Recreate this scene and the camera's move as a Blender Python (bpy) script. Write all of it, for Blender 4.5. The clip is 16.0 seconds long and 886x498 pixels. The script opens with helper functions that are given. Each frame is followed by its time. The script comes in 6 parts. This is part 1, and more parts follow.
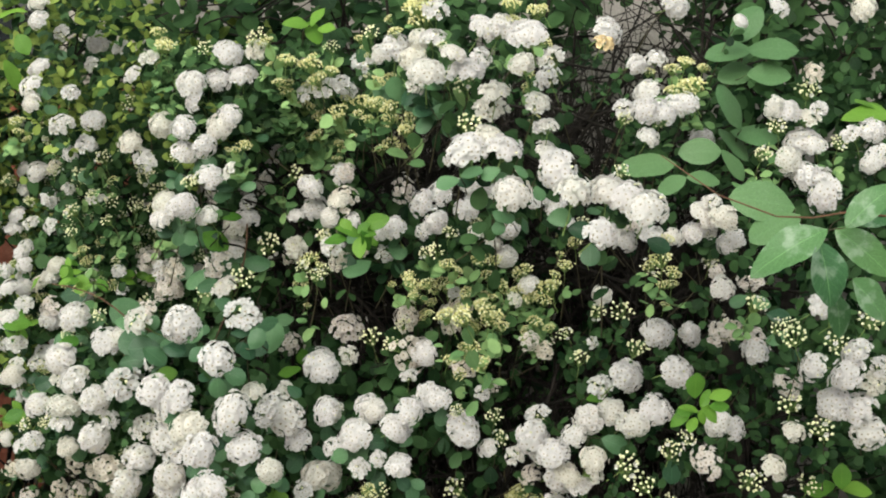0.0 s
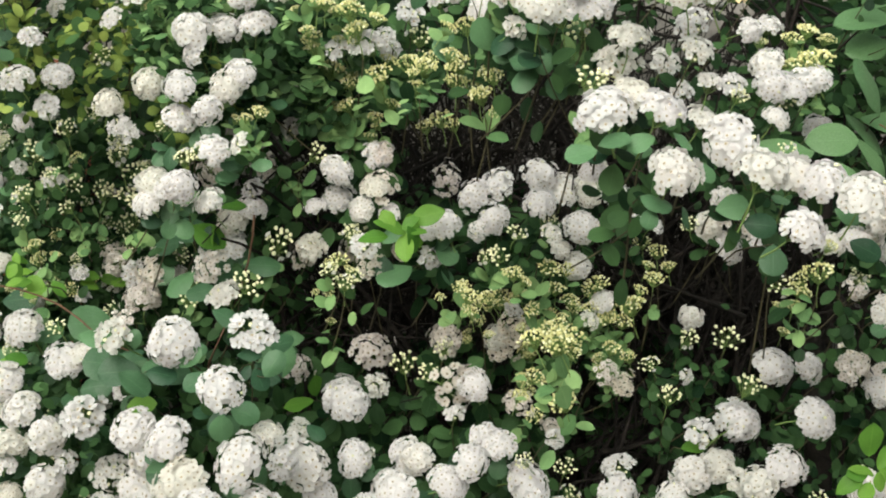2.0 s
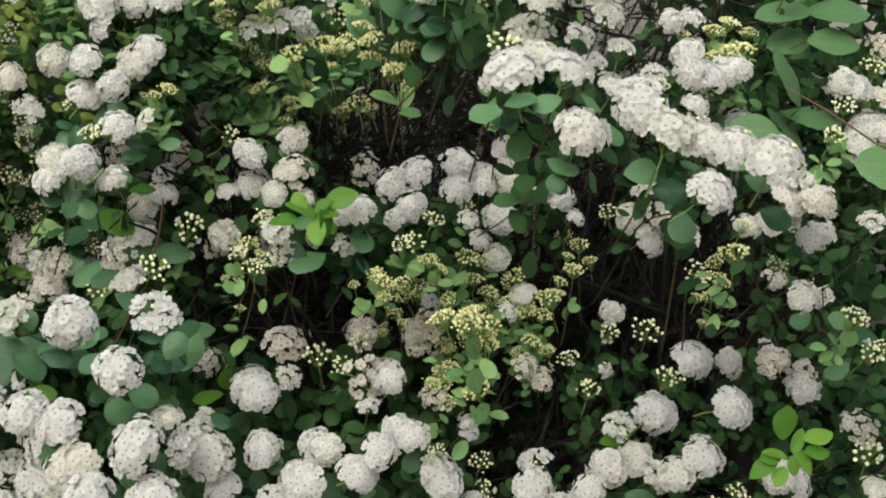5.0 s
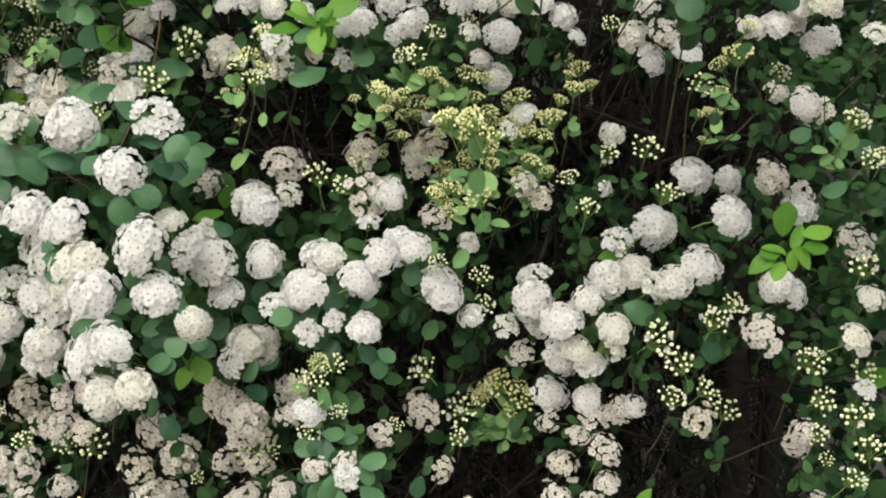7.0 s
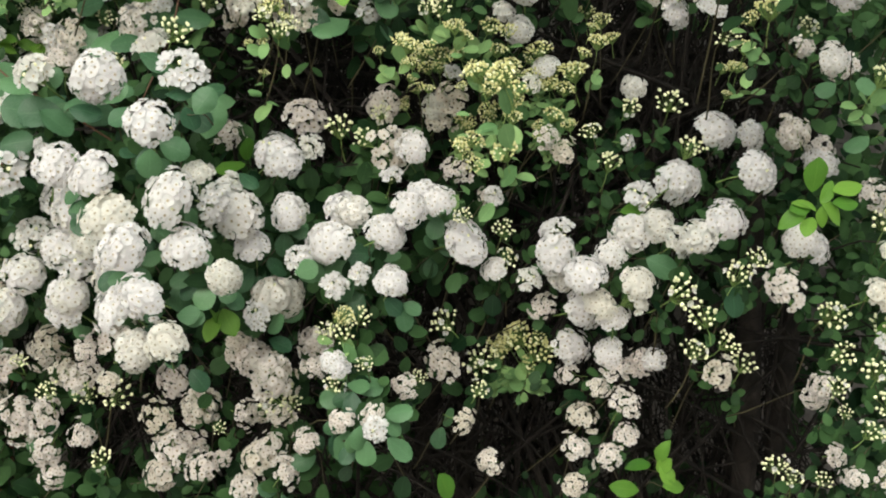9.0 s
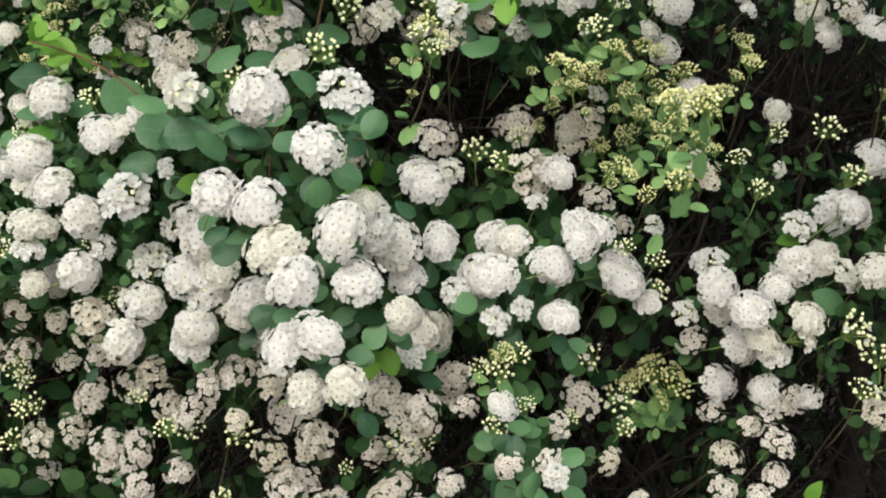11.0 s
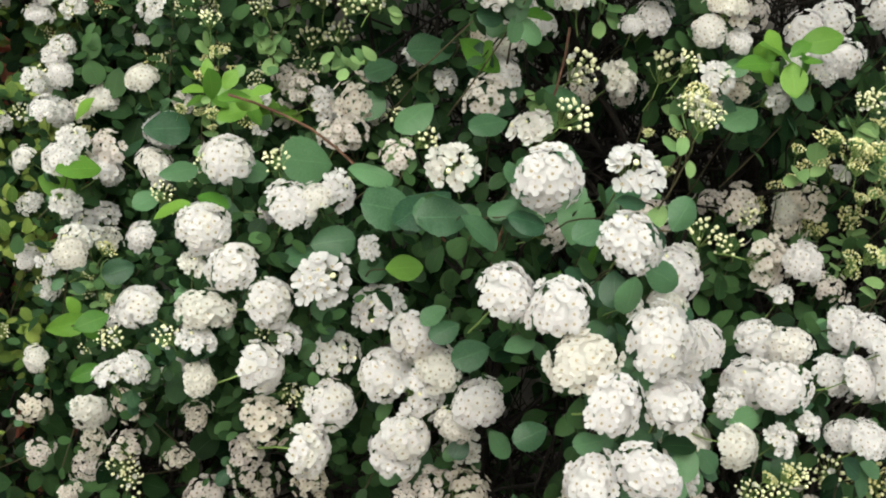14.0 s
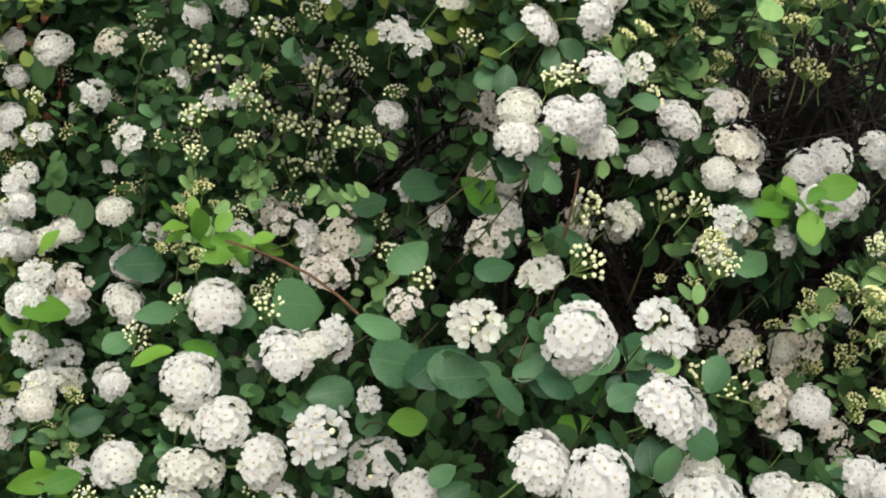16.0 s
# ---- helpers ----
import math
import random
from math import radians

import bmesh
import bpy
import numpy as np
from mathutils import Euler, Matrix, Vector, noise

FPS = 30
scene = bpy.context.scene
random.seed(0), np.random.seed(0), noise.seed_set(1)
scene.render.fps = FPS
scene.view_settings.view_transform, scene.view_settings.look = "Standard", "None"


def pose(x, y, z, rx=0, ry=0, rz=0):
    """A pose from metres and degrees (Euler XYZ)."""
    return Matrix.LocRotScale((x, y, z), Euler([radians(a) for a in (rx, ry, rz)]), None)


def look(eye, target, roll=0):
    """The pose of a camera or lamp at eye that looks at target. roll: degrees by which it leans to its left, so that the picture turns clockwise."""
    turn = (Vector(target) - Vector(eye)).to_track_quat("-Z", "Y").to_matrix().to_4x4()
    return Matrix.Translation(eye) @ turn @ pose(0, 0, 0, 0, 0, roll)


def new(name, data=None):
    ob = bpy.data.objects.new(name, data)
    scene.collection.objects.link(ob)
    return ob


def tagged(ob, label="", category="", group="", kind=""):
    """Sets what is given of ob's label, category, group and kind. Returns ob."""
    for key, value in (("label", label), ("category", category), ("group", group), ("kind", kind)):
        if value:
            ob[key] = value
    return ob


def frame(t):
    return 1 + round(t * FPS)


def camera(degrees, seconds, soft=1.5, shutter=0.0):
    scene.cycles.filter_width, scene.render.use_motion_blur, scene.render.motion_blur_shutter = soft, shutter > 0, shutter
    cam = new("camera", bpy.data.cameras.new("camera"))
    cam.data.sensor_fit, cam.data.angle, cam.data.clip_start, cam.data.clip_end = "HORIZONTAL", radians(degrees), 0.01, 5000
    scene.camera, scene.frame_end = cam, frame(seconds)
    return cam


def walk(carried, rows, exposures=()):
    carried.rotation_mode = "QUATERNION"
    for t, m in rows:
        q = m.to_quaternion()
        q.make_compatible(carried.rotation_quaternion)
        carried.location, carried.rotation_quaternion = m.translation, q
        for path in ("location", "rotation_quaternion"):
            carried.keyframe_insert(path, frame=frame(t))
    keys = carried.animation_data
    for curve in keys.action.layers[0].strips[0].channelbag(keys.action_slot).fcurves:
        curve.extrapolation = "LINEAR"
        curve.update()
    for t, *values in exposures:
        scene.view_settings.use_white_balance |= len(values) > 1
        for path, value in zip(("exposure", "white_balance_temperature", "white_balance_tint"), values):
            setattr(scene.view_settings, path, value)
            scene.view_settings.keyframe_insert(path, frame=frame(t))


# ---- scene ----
cam = camera(41.3, 16.0, soft=2.0)
METRES, EYE, TILT, LEAN, TURN = 1.3, 1.45, -5.0, 0.0, 0.0
ROWS = [
    (0.0, -0.0007, 0.0005, -0.0013, -0.04, 0.06, -0.01),
    (0.5, -0.0382, 0.0564, -0.0084, -0.90, 0.12, -0.23),
    (1.0, -0.0623, 0.1329, -0.0166, -1.57, 0.34, -0.53),
    (1.5, -0.0932, 0.2112, -0.0141, -2.70, 0.45, -0.98),
    (2.0, -0.1050, 0.2560, -0.0148, -3.47, 1.05, -1.55),
    (2.5, -0.1055, 0.2822, -0.0130, -4.20, 2.37, -2.01),
    (3.0, -0.1099, 0.2879, 0.0004, -5.24, 3.12, -2.21),
    (3.2, -0.1069, 0.2876, 0.0034, -5.46, 3.52, -2.28),
    (5.3, -0.0775, 0.2776, -0.0673, -6.38, 2.61, -2.16),
    (5.5, -0.0793, 0.2777, -0.0770, -6.54, 2.10, -2.21),
    (6.0, -0.0776, 0.2778, -0.0926, -6.48, 0.50, -2.25),
    (6.5, -0.0783, 0.2799, -0.1074, -6.49, -1.03, -2.31),
    (7.0, -0.0835, 0.2786, -0.1110, -6.57, -2.33, -2.33),
    (7.5, -0.0881, 0.2755, -0.1147, -6.63, -3.36, -2.42),
    (8.0, -0.0906, 0.2731, -0.1160, -6.71, -4.00, -2.48),
    (8.2, -0.0913, 0.2725, -0.1152, -6.75, -4.24, -2.50),
    (10.3, -0.1869, 0.3174, -0.1013, -8.08, -4.87, -3.01),
    (10.5, -0.2037, 0.3248, -0.1016, -8.36, -4.72, -3.10),
    (11.0, -0.2427, 0.3489, -0.1022, -8.98, -4.36, -3.17),
    (11.5, -0.2963, 0.3836, -0.0974, -10.54, -4.22, -3.17),
    (12.0, -0.3379, 0.4170, -0.0941, -11.74, -3.94, -3.27),
    (12.5, -0.3782, 0.4540, -0.0917, -12.73, -3.59, -3.54),
    (13.0, -0.4118, 0.4779, -0.0853, -13.60, -3.51, -3.89),
    (13.5, -0.4357, 0.4975, -0.0900, -14.00, -2.72, -4.45),
    (14.0, -0.4488, 0.5154, -0.0853, -14.51, -2.48, -4.88),
    (14.5, -0.4402, 0.5292, -0.0861, -14.75, -1.21, -5.13),
    (15.0, -0.4390, 0.5388, -0.0772, -15.57, -0.32, -5.25),
    (15.5, -0.4592, 0.5573, -0.0680, -17.35, 1.10, -5.14),
    (16.0, -0.4998, 0.5707, -0.0530, -19.30, 2.05, -4.91),
]
walk(cam, [(t, pose(0, 0, EYE, TILT, LEAN, TURN) @ pose(METRES * x, METRES * y, METRES * z, 90 + pitch, roll, yaw)) for t, x, y, z, yaw, pitch, roll in ROWS],
     exposures=[(0.0, 0.41), (3.0, 0.48), (5.4, 0.12), (6.0, 0.41), (8.0, 0.46), (10.5, 0.44), (14.5, 0.44), (15.4, 0.45), (16.0, 0.38)])

# ---- light ----
world = bpy.data.worlds.new("sky")
scene.world = world
world.use_nodes = True
wt = world.node_tree
sky = wt.nodes.new("ShaderNodeTexSky")
sky.sky_type, sky.sun_disc = "NISHITA", False
SUN_EL, SUN_AZ = radians(32), radians(202)
sky.sun_elevation, sky.sun_rotation = SUN_EL, SUN_AZ
sky.dust_density, sky.ozone_density = 4.0, 0.6
wt.nodes["Background"].inputs["Strength"].default_value = 0.145
haze = wt.nodes.new("ShaderNodeHueSaturation")
haze.inputs["Saturation"].default_value = 0.45
wt.links.new(sky.outputs[0], haze.inputs["Color"])
wt.links.new(haze.outputs[0], wt.nodes["Background"].inputs["Color"])
sun_to = Vector((math.sin(SUN_AZ) * math.cos(SUN_EL), math.cos(SUN_AZ) * math.cos(SUN_EL), math.sin(SUN_EL)))
sun_data = bpy.data.lights.new("sun", "SUN")
sun_data.energy, sun_data.angle, sun_data.color = 3.1, radians(80), (0.9, 1.0, 0.785)
sun = new("sun", sun_data)
sun.matrix_world = look(sun_to * 20, (0, 0, 0))


# ---- materials ----
def material(name, colour, rough=0.6, spec=0.3):
    m = bpy.data.materials.new(name)
    m.use_nodes = True
    b = m.node_tree.nodes["Principled BSDF"]
    b.inputs["Base Color"].default_value = (*colour, 1)
    b.inputs["Roughness"].default_value = rough
    b.inputs["Specular IOR Level"].default_value = spec
    return m


def node(m, kind, **values):
    n = m.node_tree.nodes.new(kind)
    for key, value in values.items():
        if key in n.inputs:
            n.inputs[key].default_value = value
    return n


def join(m, a, b):
    m.node_tree.links.new(a, b)


def ramp(m, fac, stops):
    r = m.node_tree.nodes.new("ShaderNodeValToRGB")
    while len(r.color_ramp.elements) < len(stops):
        r.color_ramp.elements.new(0.5)
    for e, (at, c) in zip(r.color_ramp.elements, stops):
        e.position, e.color = at, (*c, 1)
    join(m, fac, r.inputs[0])
    return r.outputs[0]


def mix(m, fac, a, b, blend="MIX"):
    n = m.node_tree.nodes.new("ShaderNodeMix")
    n.data_type, n.blend_type = "RGBA", blend
    for socket, value in zip((n.inputs[0], n.inputs[6], n.inputs[7]), (fac, a, b)):
        if isinstance(value, (int, float)):
            socket.default_value = value
        elif isinstance(value, tuple):
            socket.default_value = (*value, 1)
        else:
            join(m, value, socket)
    return n.outputs[2]


def calc(m, op, a, b=None):
    n = m.node_tree.nodes.new("ShaderNodeMath")
    n.operation = op
    for socket, value in zip(n.inputs, (a, b)):
        if value is None:
            continue
        if isinstance(value, (int, float)):
            socket.default_value = value
        else:
            join(m, value, socket)
    return n.outputs[0]


def thin(m, colour, share):
    """Lets part of the light through a petal or leaf."""
    nodes = m.node_tree.nodes
    out, b = nodes["Material Output"], nodes["Principled BSDF"]
    through_it, both = nodes.new("ShaderNodeBsdfTranslucent"), nodes.new("ShaderNodeMixShader")
    if isinstance(colour, tuple):
        through_it.inputs[0].default_value = (*colour, 1)
    else:
        join(m, colour, through_it.inputs[0])
    both.inputs[0].default_value = share
    join(m, b.outputs[0], both.inputs[1])
    join(m, through_it.outputs[0], both.inputs[2])
    join(m, both.outputs[0], out.inputs[0])


def petal_material(name, tint):
    m = material(name, (0.8, 0.78, 0.74), 0.55, 0.2)
    b = m.node_tree.nodes["Principled BSDF"]
    one, isle = node(m, "ShaderNodeObjectInfo"), node(m, "ShaderNodeNewGeometry")
    age = ramp(m, one.outputs["Random"], [(0.0, (0.8, 0.79, 0.765)), (0.25, (0.82, 0.806, 0.84)), (0.8, (0.82, 0.804, 0.835)), (1.0, (0.805, 0.785, 0.75))])
    tone = ramp(m, isle.outputs["Random Per Island"], [(0.0, (0.97, 0.96, 0.95)), (1.0, (1, 1, 1))])
    base = mix(m, 1.0, mix(m, 1.0, age, tone, "MULTIPLY"), tint, "MULTIPLY")
    fleck = node(m, "ShaderNodeTexNoise", Scale=900.0, Detail=2.0)
    co = node(m, "ShaderNodeTexCoord")
    join(m, co.outputs["Object"], fleck.inputs["Vector"])
    base = mix(m, 0.06, base, ramp(m, fleck.outputs[0], [(0.35, (0.6, 0.56, 0.48)), (0.6, (1, 1, 1))]), "MULTIPLY")
    join(m, base, b.inputs["Base Color"])
    thin(m, mix(m, 1.0, base, (1.0, 0.98, 0.95), "MULTIPLY"), 0.56)
    return m


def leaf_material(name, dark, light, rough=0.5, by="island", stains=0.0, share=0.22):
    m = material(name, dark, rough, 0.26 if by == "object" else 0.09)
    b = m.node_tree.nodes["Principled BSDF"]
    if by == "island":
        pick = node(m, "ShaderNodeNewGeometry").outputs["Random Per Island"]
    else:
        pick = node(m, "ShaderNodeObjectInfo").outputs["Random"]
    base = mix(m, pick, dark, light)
    uv = node(m, "ShaderNodeUVMap")
    parts = node(m, "ShaderNodeSeparateXYZ")
    join(m, uv.outputs[0], parts.inputs[0])
    across = calc(m, "ABSOLUTE", calc(m, "SUBTRACT", parts.outputs[1], 0.5))
    rib = calc(m, "LESS_THAN", across, 0.014)
    slant = calc(m, "SUBTRACT", calc(m, "MULTIPLY", parts.outputs[0], 7.0), calc(m, "MULTIPLY", across, 5.0))
    vein = calc(m, "LESS_THAN", calc(m, "FRACT", slant), 0.06)
    veins = calc(m, "MAXIMUM", rib, calc(m, "MULTIPLY", vein, 0.5 if stains > 0.09 else 0.0))
    base = mix(m, calc(m, "MULTIPLY", veins, 0.34 if stains > 0.3 else 0.14), base, tuple(min(1, c * 1.7 + 0.02) for c in light))
    place = node(m, "ShaderNodeTexCoord")
    blotch = node(m, "ShaderNodeTexNoise", Scale=55.0, Detail=5.0)
    join(m, place.outputs["Object"], blotch.inputs["Vector"])
    base = mix(m, 0.5, base, ramp(m, blotch.outputs[0], [(0.3, (0.55, 0.6, 0.5)), (0.7, (1.25, 1.2, 1.1))]), "MULTIPLY")
    if stains:
        spot = node(m, "ShaderNodeTexNoise", Scale=3.2 if stains > 0.3 else 40.0, Detail=5.0, Roughness=0.6)
        join(m, place.outputs["Object"], spot.inputs["Vector"])
        base = mix(m, calc(m, "MULTIPLY", ramp(m, spot.outputs[0], [(0.5, (0, 0, 0)), (0.66, (1, 1, 1))]), stains), base, (0.42, 0.5, 0.42))
    join(m, base, b.inputs["Base Color"])
    bump = node(m, "ShaderNodeBump", Strength=0.12, Distance=0.001)
    join(m, veins, bump.inputs["Height"])
    join(m, bump.outputs[0], b.inputs["Normal"])
    thin(m, base, share)
    return m


def rough_material(name, colours, scale, rough=0.9, bump=0.4, depth=0.003, fine=8.0):
    m = material(name, colours[0], rough, 0.2)
    b = m.node_tree.nodes["Principled BSDF"]
    place = node(m, "ShaderNodeTexCoord")
    big = node(m, "ShaderNodeTexNoise", Scale=scale, Detail=6.0, Roughness=0.65)
    small = node(m, "ShaderNodeTexNoise", Scale=scale * fine, Detail=5.0, Roughness=0.7)
    for n in (big, small):
        join(m, place.outputs["Object"], n.inputs["Vector"])
    wide = ramp(m, big.outputs[0], [(0.3 + 0.4 * i / (len(colours) - 1), c) for i, c in enumerate(colours)])
    base = mix(m, 0.55, wide, ramp(m, small.outputs[0], [(0.3, (0.5, 0.5, 0.5)), (0.7, (1.3, 1.3, 1.3))]), "MULTIPLY")
    one = node(m, "ShaderNodeObjectInfo")
    base = mix(m, 0.5, base, ramp(m, one.outputs["Random"], [(0.0, (0.65, 0.62, 0.6)), (1.0, (1.25, 1.2, 1.15))]), "MULTIPLY")
    join(m, base, b.inputs["Base Color"])
    relief = node(m, "ShaderNodeBump", Strength=bump, Distance=depth)
    join(m, small.outputs[0], relief.inputs["Height"])
    join(m, relief.outputs[0], b.inputs["Normal"])
    return m


PETAL = petal_material("petal_white", (1.0, 1.0, 1.0))
# cream tint puts the shade of low and recessed heads into the petals
PETAL_SHADED = petal_material("petal_shaded_cream", (1.0, 0.95, 0.91))
EYE_GREEN = material("floret_centre", (0.4, 0.33, 0.23), 0.7)
EYE_BROWN = material("floret_centre_brown", (0.34, 0.26, 0.16), 0.8)
BUD_CREAM = material("bud_cream", (0.78, 0.76, 0.5), 0.5)
BUD_YELLOW = material("bud_yellow_green", (0.6, 0.57, 0.27), 0.5)
STALK = material("stalk_green", (0.16, 0.24, 0.07), 0.6)
LEAF_G = leaf_material("leaf_blue_green", (0.019, 0.064, 0.032), (0.105, 0.218, 0.106), 0.42, "object", 0.08)
LEAF_Y = leaf_material("leaf_fresh", (0.07, 0.2, 0.03), (0.21, 0.4, 0.065), 0.45, "object", 0.0, 0.45)
LEAF_P = leaf_material("leaf_pale_large", (0.045, 0.12, 0.055), (0.14, 0.275, 0.105), 0.3, "object", 0.4)
LEAF_M = leaf_material("leaf_large", (0.055, 0.13, 0.055), (0.11, 0.21, 0.09), 0.45, "object", 0.1)
# far darker than leaf_blue_green: shade inside the shrubs is put into its colour
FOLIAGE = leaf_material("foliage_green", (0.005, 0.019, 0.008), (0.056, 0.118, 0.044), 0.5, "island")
FOLIAGE_PALE = leaf_material("foliage_pale", (0.1, 0.2, 0.085), (0.26, 0.4, 0.17), 0.5, "island")
# lighter and yellower: the warm light on flank and crown is in this colour
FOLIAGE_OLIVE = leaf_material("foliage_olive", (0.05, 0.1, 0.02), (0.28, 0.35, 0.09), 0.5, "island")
# dark bark, taken near black to carry the deep shade of the hollows
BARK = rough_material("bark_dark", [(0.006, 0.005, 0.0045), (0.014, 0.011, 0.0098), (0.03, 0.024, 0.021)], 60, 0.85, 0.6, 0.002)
TWIG_RED = rough_material("twig_red_brown", [(0.09, 0.045, 0.03), (0.15, 0.08, 0.05)], 80, 0.6, 0.3, 0.001)
SHOOT = material("shoot_red_brown", (0.06, 0.052, 0.026), 0.6)
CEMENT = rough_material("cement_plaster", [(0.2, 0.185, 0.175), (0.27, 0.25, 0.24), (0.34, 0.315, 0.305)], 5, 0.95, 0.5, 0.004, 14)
BRICK = rough_material("brick_red", [(0.16, 0.05, 0.035), (0.26, 0.085, 0.055), (0.32, 0.13, 0.09)], 18, 0.9, 0.5, 0.003)
MORTAR = rough_material("mortar_grey", [(0.3, 0.27, 0.25), (0.42, 0.39, 0.36)], 25, 0.95, 0.5, 0.002)
# never in view; paled so that the ground throws light up onto the flowers
SOIL = rough_material("soil", [(0.17, 0.15, 0.12), (0.27, 0.245, 0.205), (0.36, 0.335, 0.29)], 6, 0.95, 0.8, 0.02, 10)
GLASS = material("window_glass", (0.01, 0.012, 0.014), 0.08, 0.5)
FRAME = material("window_frame_dark", (0.05, 0.05, 0.05), 0.5)


# ---- mesh builders ----
def mesh_of(name, verts, faces, materials, index=None, uvs=None, smooth=True):
    me = bpy.data.meshes.new(name)
    me.from_pydata([tuple(v) for v in verts], [], faces)
    for m in materials:
        me.materials.append(m)
    if index is not None:
        me.polygons.foreach_set("material_index", index)
    if uvs is not None:
        layer = me.uv_layers.new(name="UVMap")
        order = np.empty(len(me.loops), int)
        me.loops.foreach_get("vertex_index", order)
        layer.data.foreach_set("uv", np.asarray(uvs, float)[order].ravel())
    me.polygons.foreach_set("use_smooth", [smooth] * len(me.polygons))
    me.update()
    return me


def part(name, me, parent, label="", m=None, kind=""):
    ob = new(name, me)
    ob.parent = parent
    if m is not None:
        ob.matrix_basis = m
    return tagged(ob, label, kind=kind)


def box_mesh(name, x0, x1, y0, y1, z0, z1, mat, bevel=0.0):
    bm = bmesh.new()
    bmesh.ops.create_cube(bm, size=1)
    for v in bm.verts:
        v.co = Vector((x0 + (v.co.x + 0.5) * (x1 - x0), y0 + (v.co.y + 0.5) * (y1 - y0), z0 + (v.co.z + 0.5) * (z1 - z0)))
    if bevel:
        bmesh.ops.bevel(bm, geom=list(bm.edges), offset=bevel, segments=1, affect="EDGES")
    me = bpy.data.meshes.new(name)
    bm.to_mesh(me)
    bm.free()
    me.materials.append(mat)
    return me


def tube(points, radii, sides=5, verts=None, faces=None):
    """A tapered stem along points, added to verts and faces."""
    points = [Vector(p) for p in points]
    start = len(verts)
    for i, p in enumerate(points):
        ahead = (points[min(i + 1, len(points) - 1)] - points[max(i - 1, 0)]).normalized()
        side = ahead.cross(Vector((0.31, 0.2, 0.93)))
        side = side.normalized() if side.length > 1e-4 else Vector((1, 0, 0))
        other = ahead.cross(side)
        for k in range(sides):
            a = 2 * math.pi * k / sides
            verts.append(p + (side * math.cos(a) + other * math.sin(a)) * radii[i])
    for i in range(len(points) - 1):
        for k in range(sides):
            a, b = start + i * sides + k, start + i * sides + (k + 1) % sides
            faces.append((a, b, b + sides, a + sides))
    faces.append(tuple(start + (len(points) - 1) * sides + k for k in range(sides)))


def bend(p0, p1, p2, p3, n=9):
    """Points along a cubic curve."""
    out = []
    for i in range(n + 1):
        u = i / n
        out.append(Vector(p0) * (1 - u) ** 3 + Vector(p1) * 3 * u * (1 - u) ** 2 + Vector(p2) * 3 * u * u * (1 - u) + Vector(p3) * u ** 3)
    return out


def leaf_form(stations, wide, widest, teeth, fold, droop, seed=0, tip=0.62, wave=0.0):
    """A leaf one unit long from its base along +x, facing +z: vertices, faces and uvs."""
    rng = random.Random(seed)
    verts, uvs, faces = [], [], []
    for i in range(stations + 1):
        u = i / stations
        if u < widest:
            w = wide * math.sin(0.5 * math.pi * u / widest) ** 0.75
        else:
            w = wide * math.cos(0.5 * math.pi * (u - widest) / (1.0 - widest)) ** tip
        if teeth and u > 0.4:
            w *= 1 + teeth * math.sin(44 * u + seed) * min(1, 4 * (u - 0.4))
        z = -droop * u * u + 0.004 * rng.uniform(-1, 1)
        for s in (-1, -0.5, 0, 0.5, 1) if stations > 8 else (-1, 0, 1):
            verts.append((u, s * w * 0.5, z + fold * abs(s) * w * 0.5 - 0.12 * abs(s) ** 2 * w * (1 if stations > 8 else 0.5) + wave * abs(s) * math.sin(9 * u + 2.1 * s + seed) + 0.002 * rng.uniform(-1, 1)))
            uvs.append((u, 0.5 + 0.5 * s))
    n = 5 if stations > 8 else 3
    for i in range(stations):
        for k in range(n - 1):
            a = i * n + k
            faces.append((a, a + n, a + n + 1, a + 1))
    return np.array(verts), faces, np.array(uvs)


def leaf_axes(along, facing):
    x = Vector(along).normalized()
    z = Vector(facing)
    z = z - x * z.dot(x)
    z = z.normalized() if z.length > 1e-4 else x.orthogonal().normalized()
    y = z.cross(x)
    return x, y, z


def leaf_pose(base, along, facing, length):
    x, y, z = leaf_axes(along, facing)
    m = Matrix((x, y, z)).transposed().to_4x4()
    return Matrix.Translation(base) @ m @ Matrix.Diagonal((length, length, length, 1))


LEAF_LOW = [leaf_form(7, w, d, 0.0, f, b, i, 0.44) for i, (w, d, f, b) in enumerate(
    [(0.76, 0.56, 0.15, 0.12), (0.66, 0.6, 0.3, 0.2), (0.84, 0.6, 0.05, 0.1), (0.6, 0.54, 0.35, 0.28)])]


class Foliage:
    """Many small leaves, gathered into one mesh."""

    def __init__(self):
        self.v, self.f, self.uv, self.count = [], [], [], 0

    def leaf(self, base, along, facing, length, form=0):
        verts, faces, uvs = LEAF_LOW[form % len(LEAF_LOW)]
        x, y, z = leaf_axes(along, facing)
        m = np.array((x, y, z)) * length
        self.v.append(verts @ m + np.array(base))
        self.f.extend([tuple(k + self.count for k in face) for face in faces])
        self.uv.append(uvs)
        self.count += len(verts)

    def done(self, name, parent, mat, label):
        if self.v:
            me = mesh_of(name, np.vstack(self.v), self.f, [mat], None, np.vstack(self.uv))
            part(name, me, parent, label, kind="stuff")


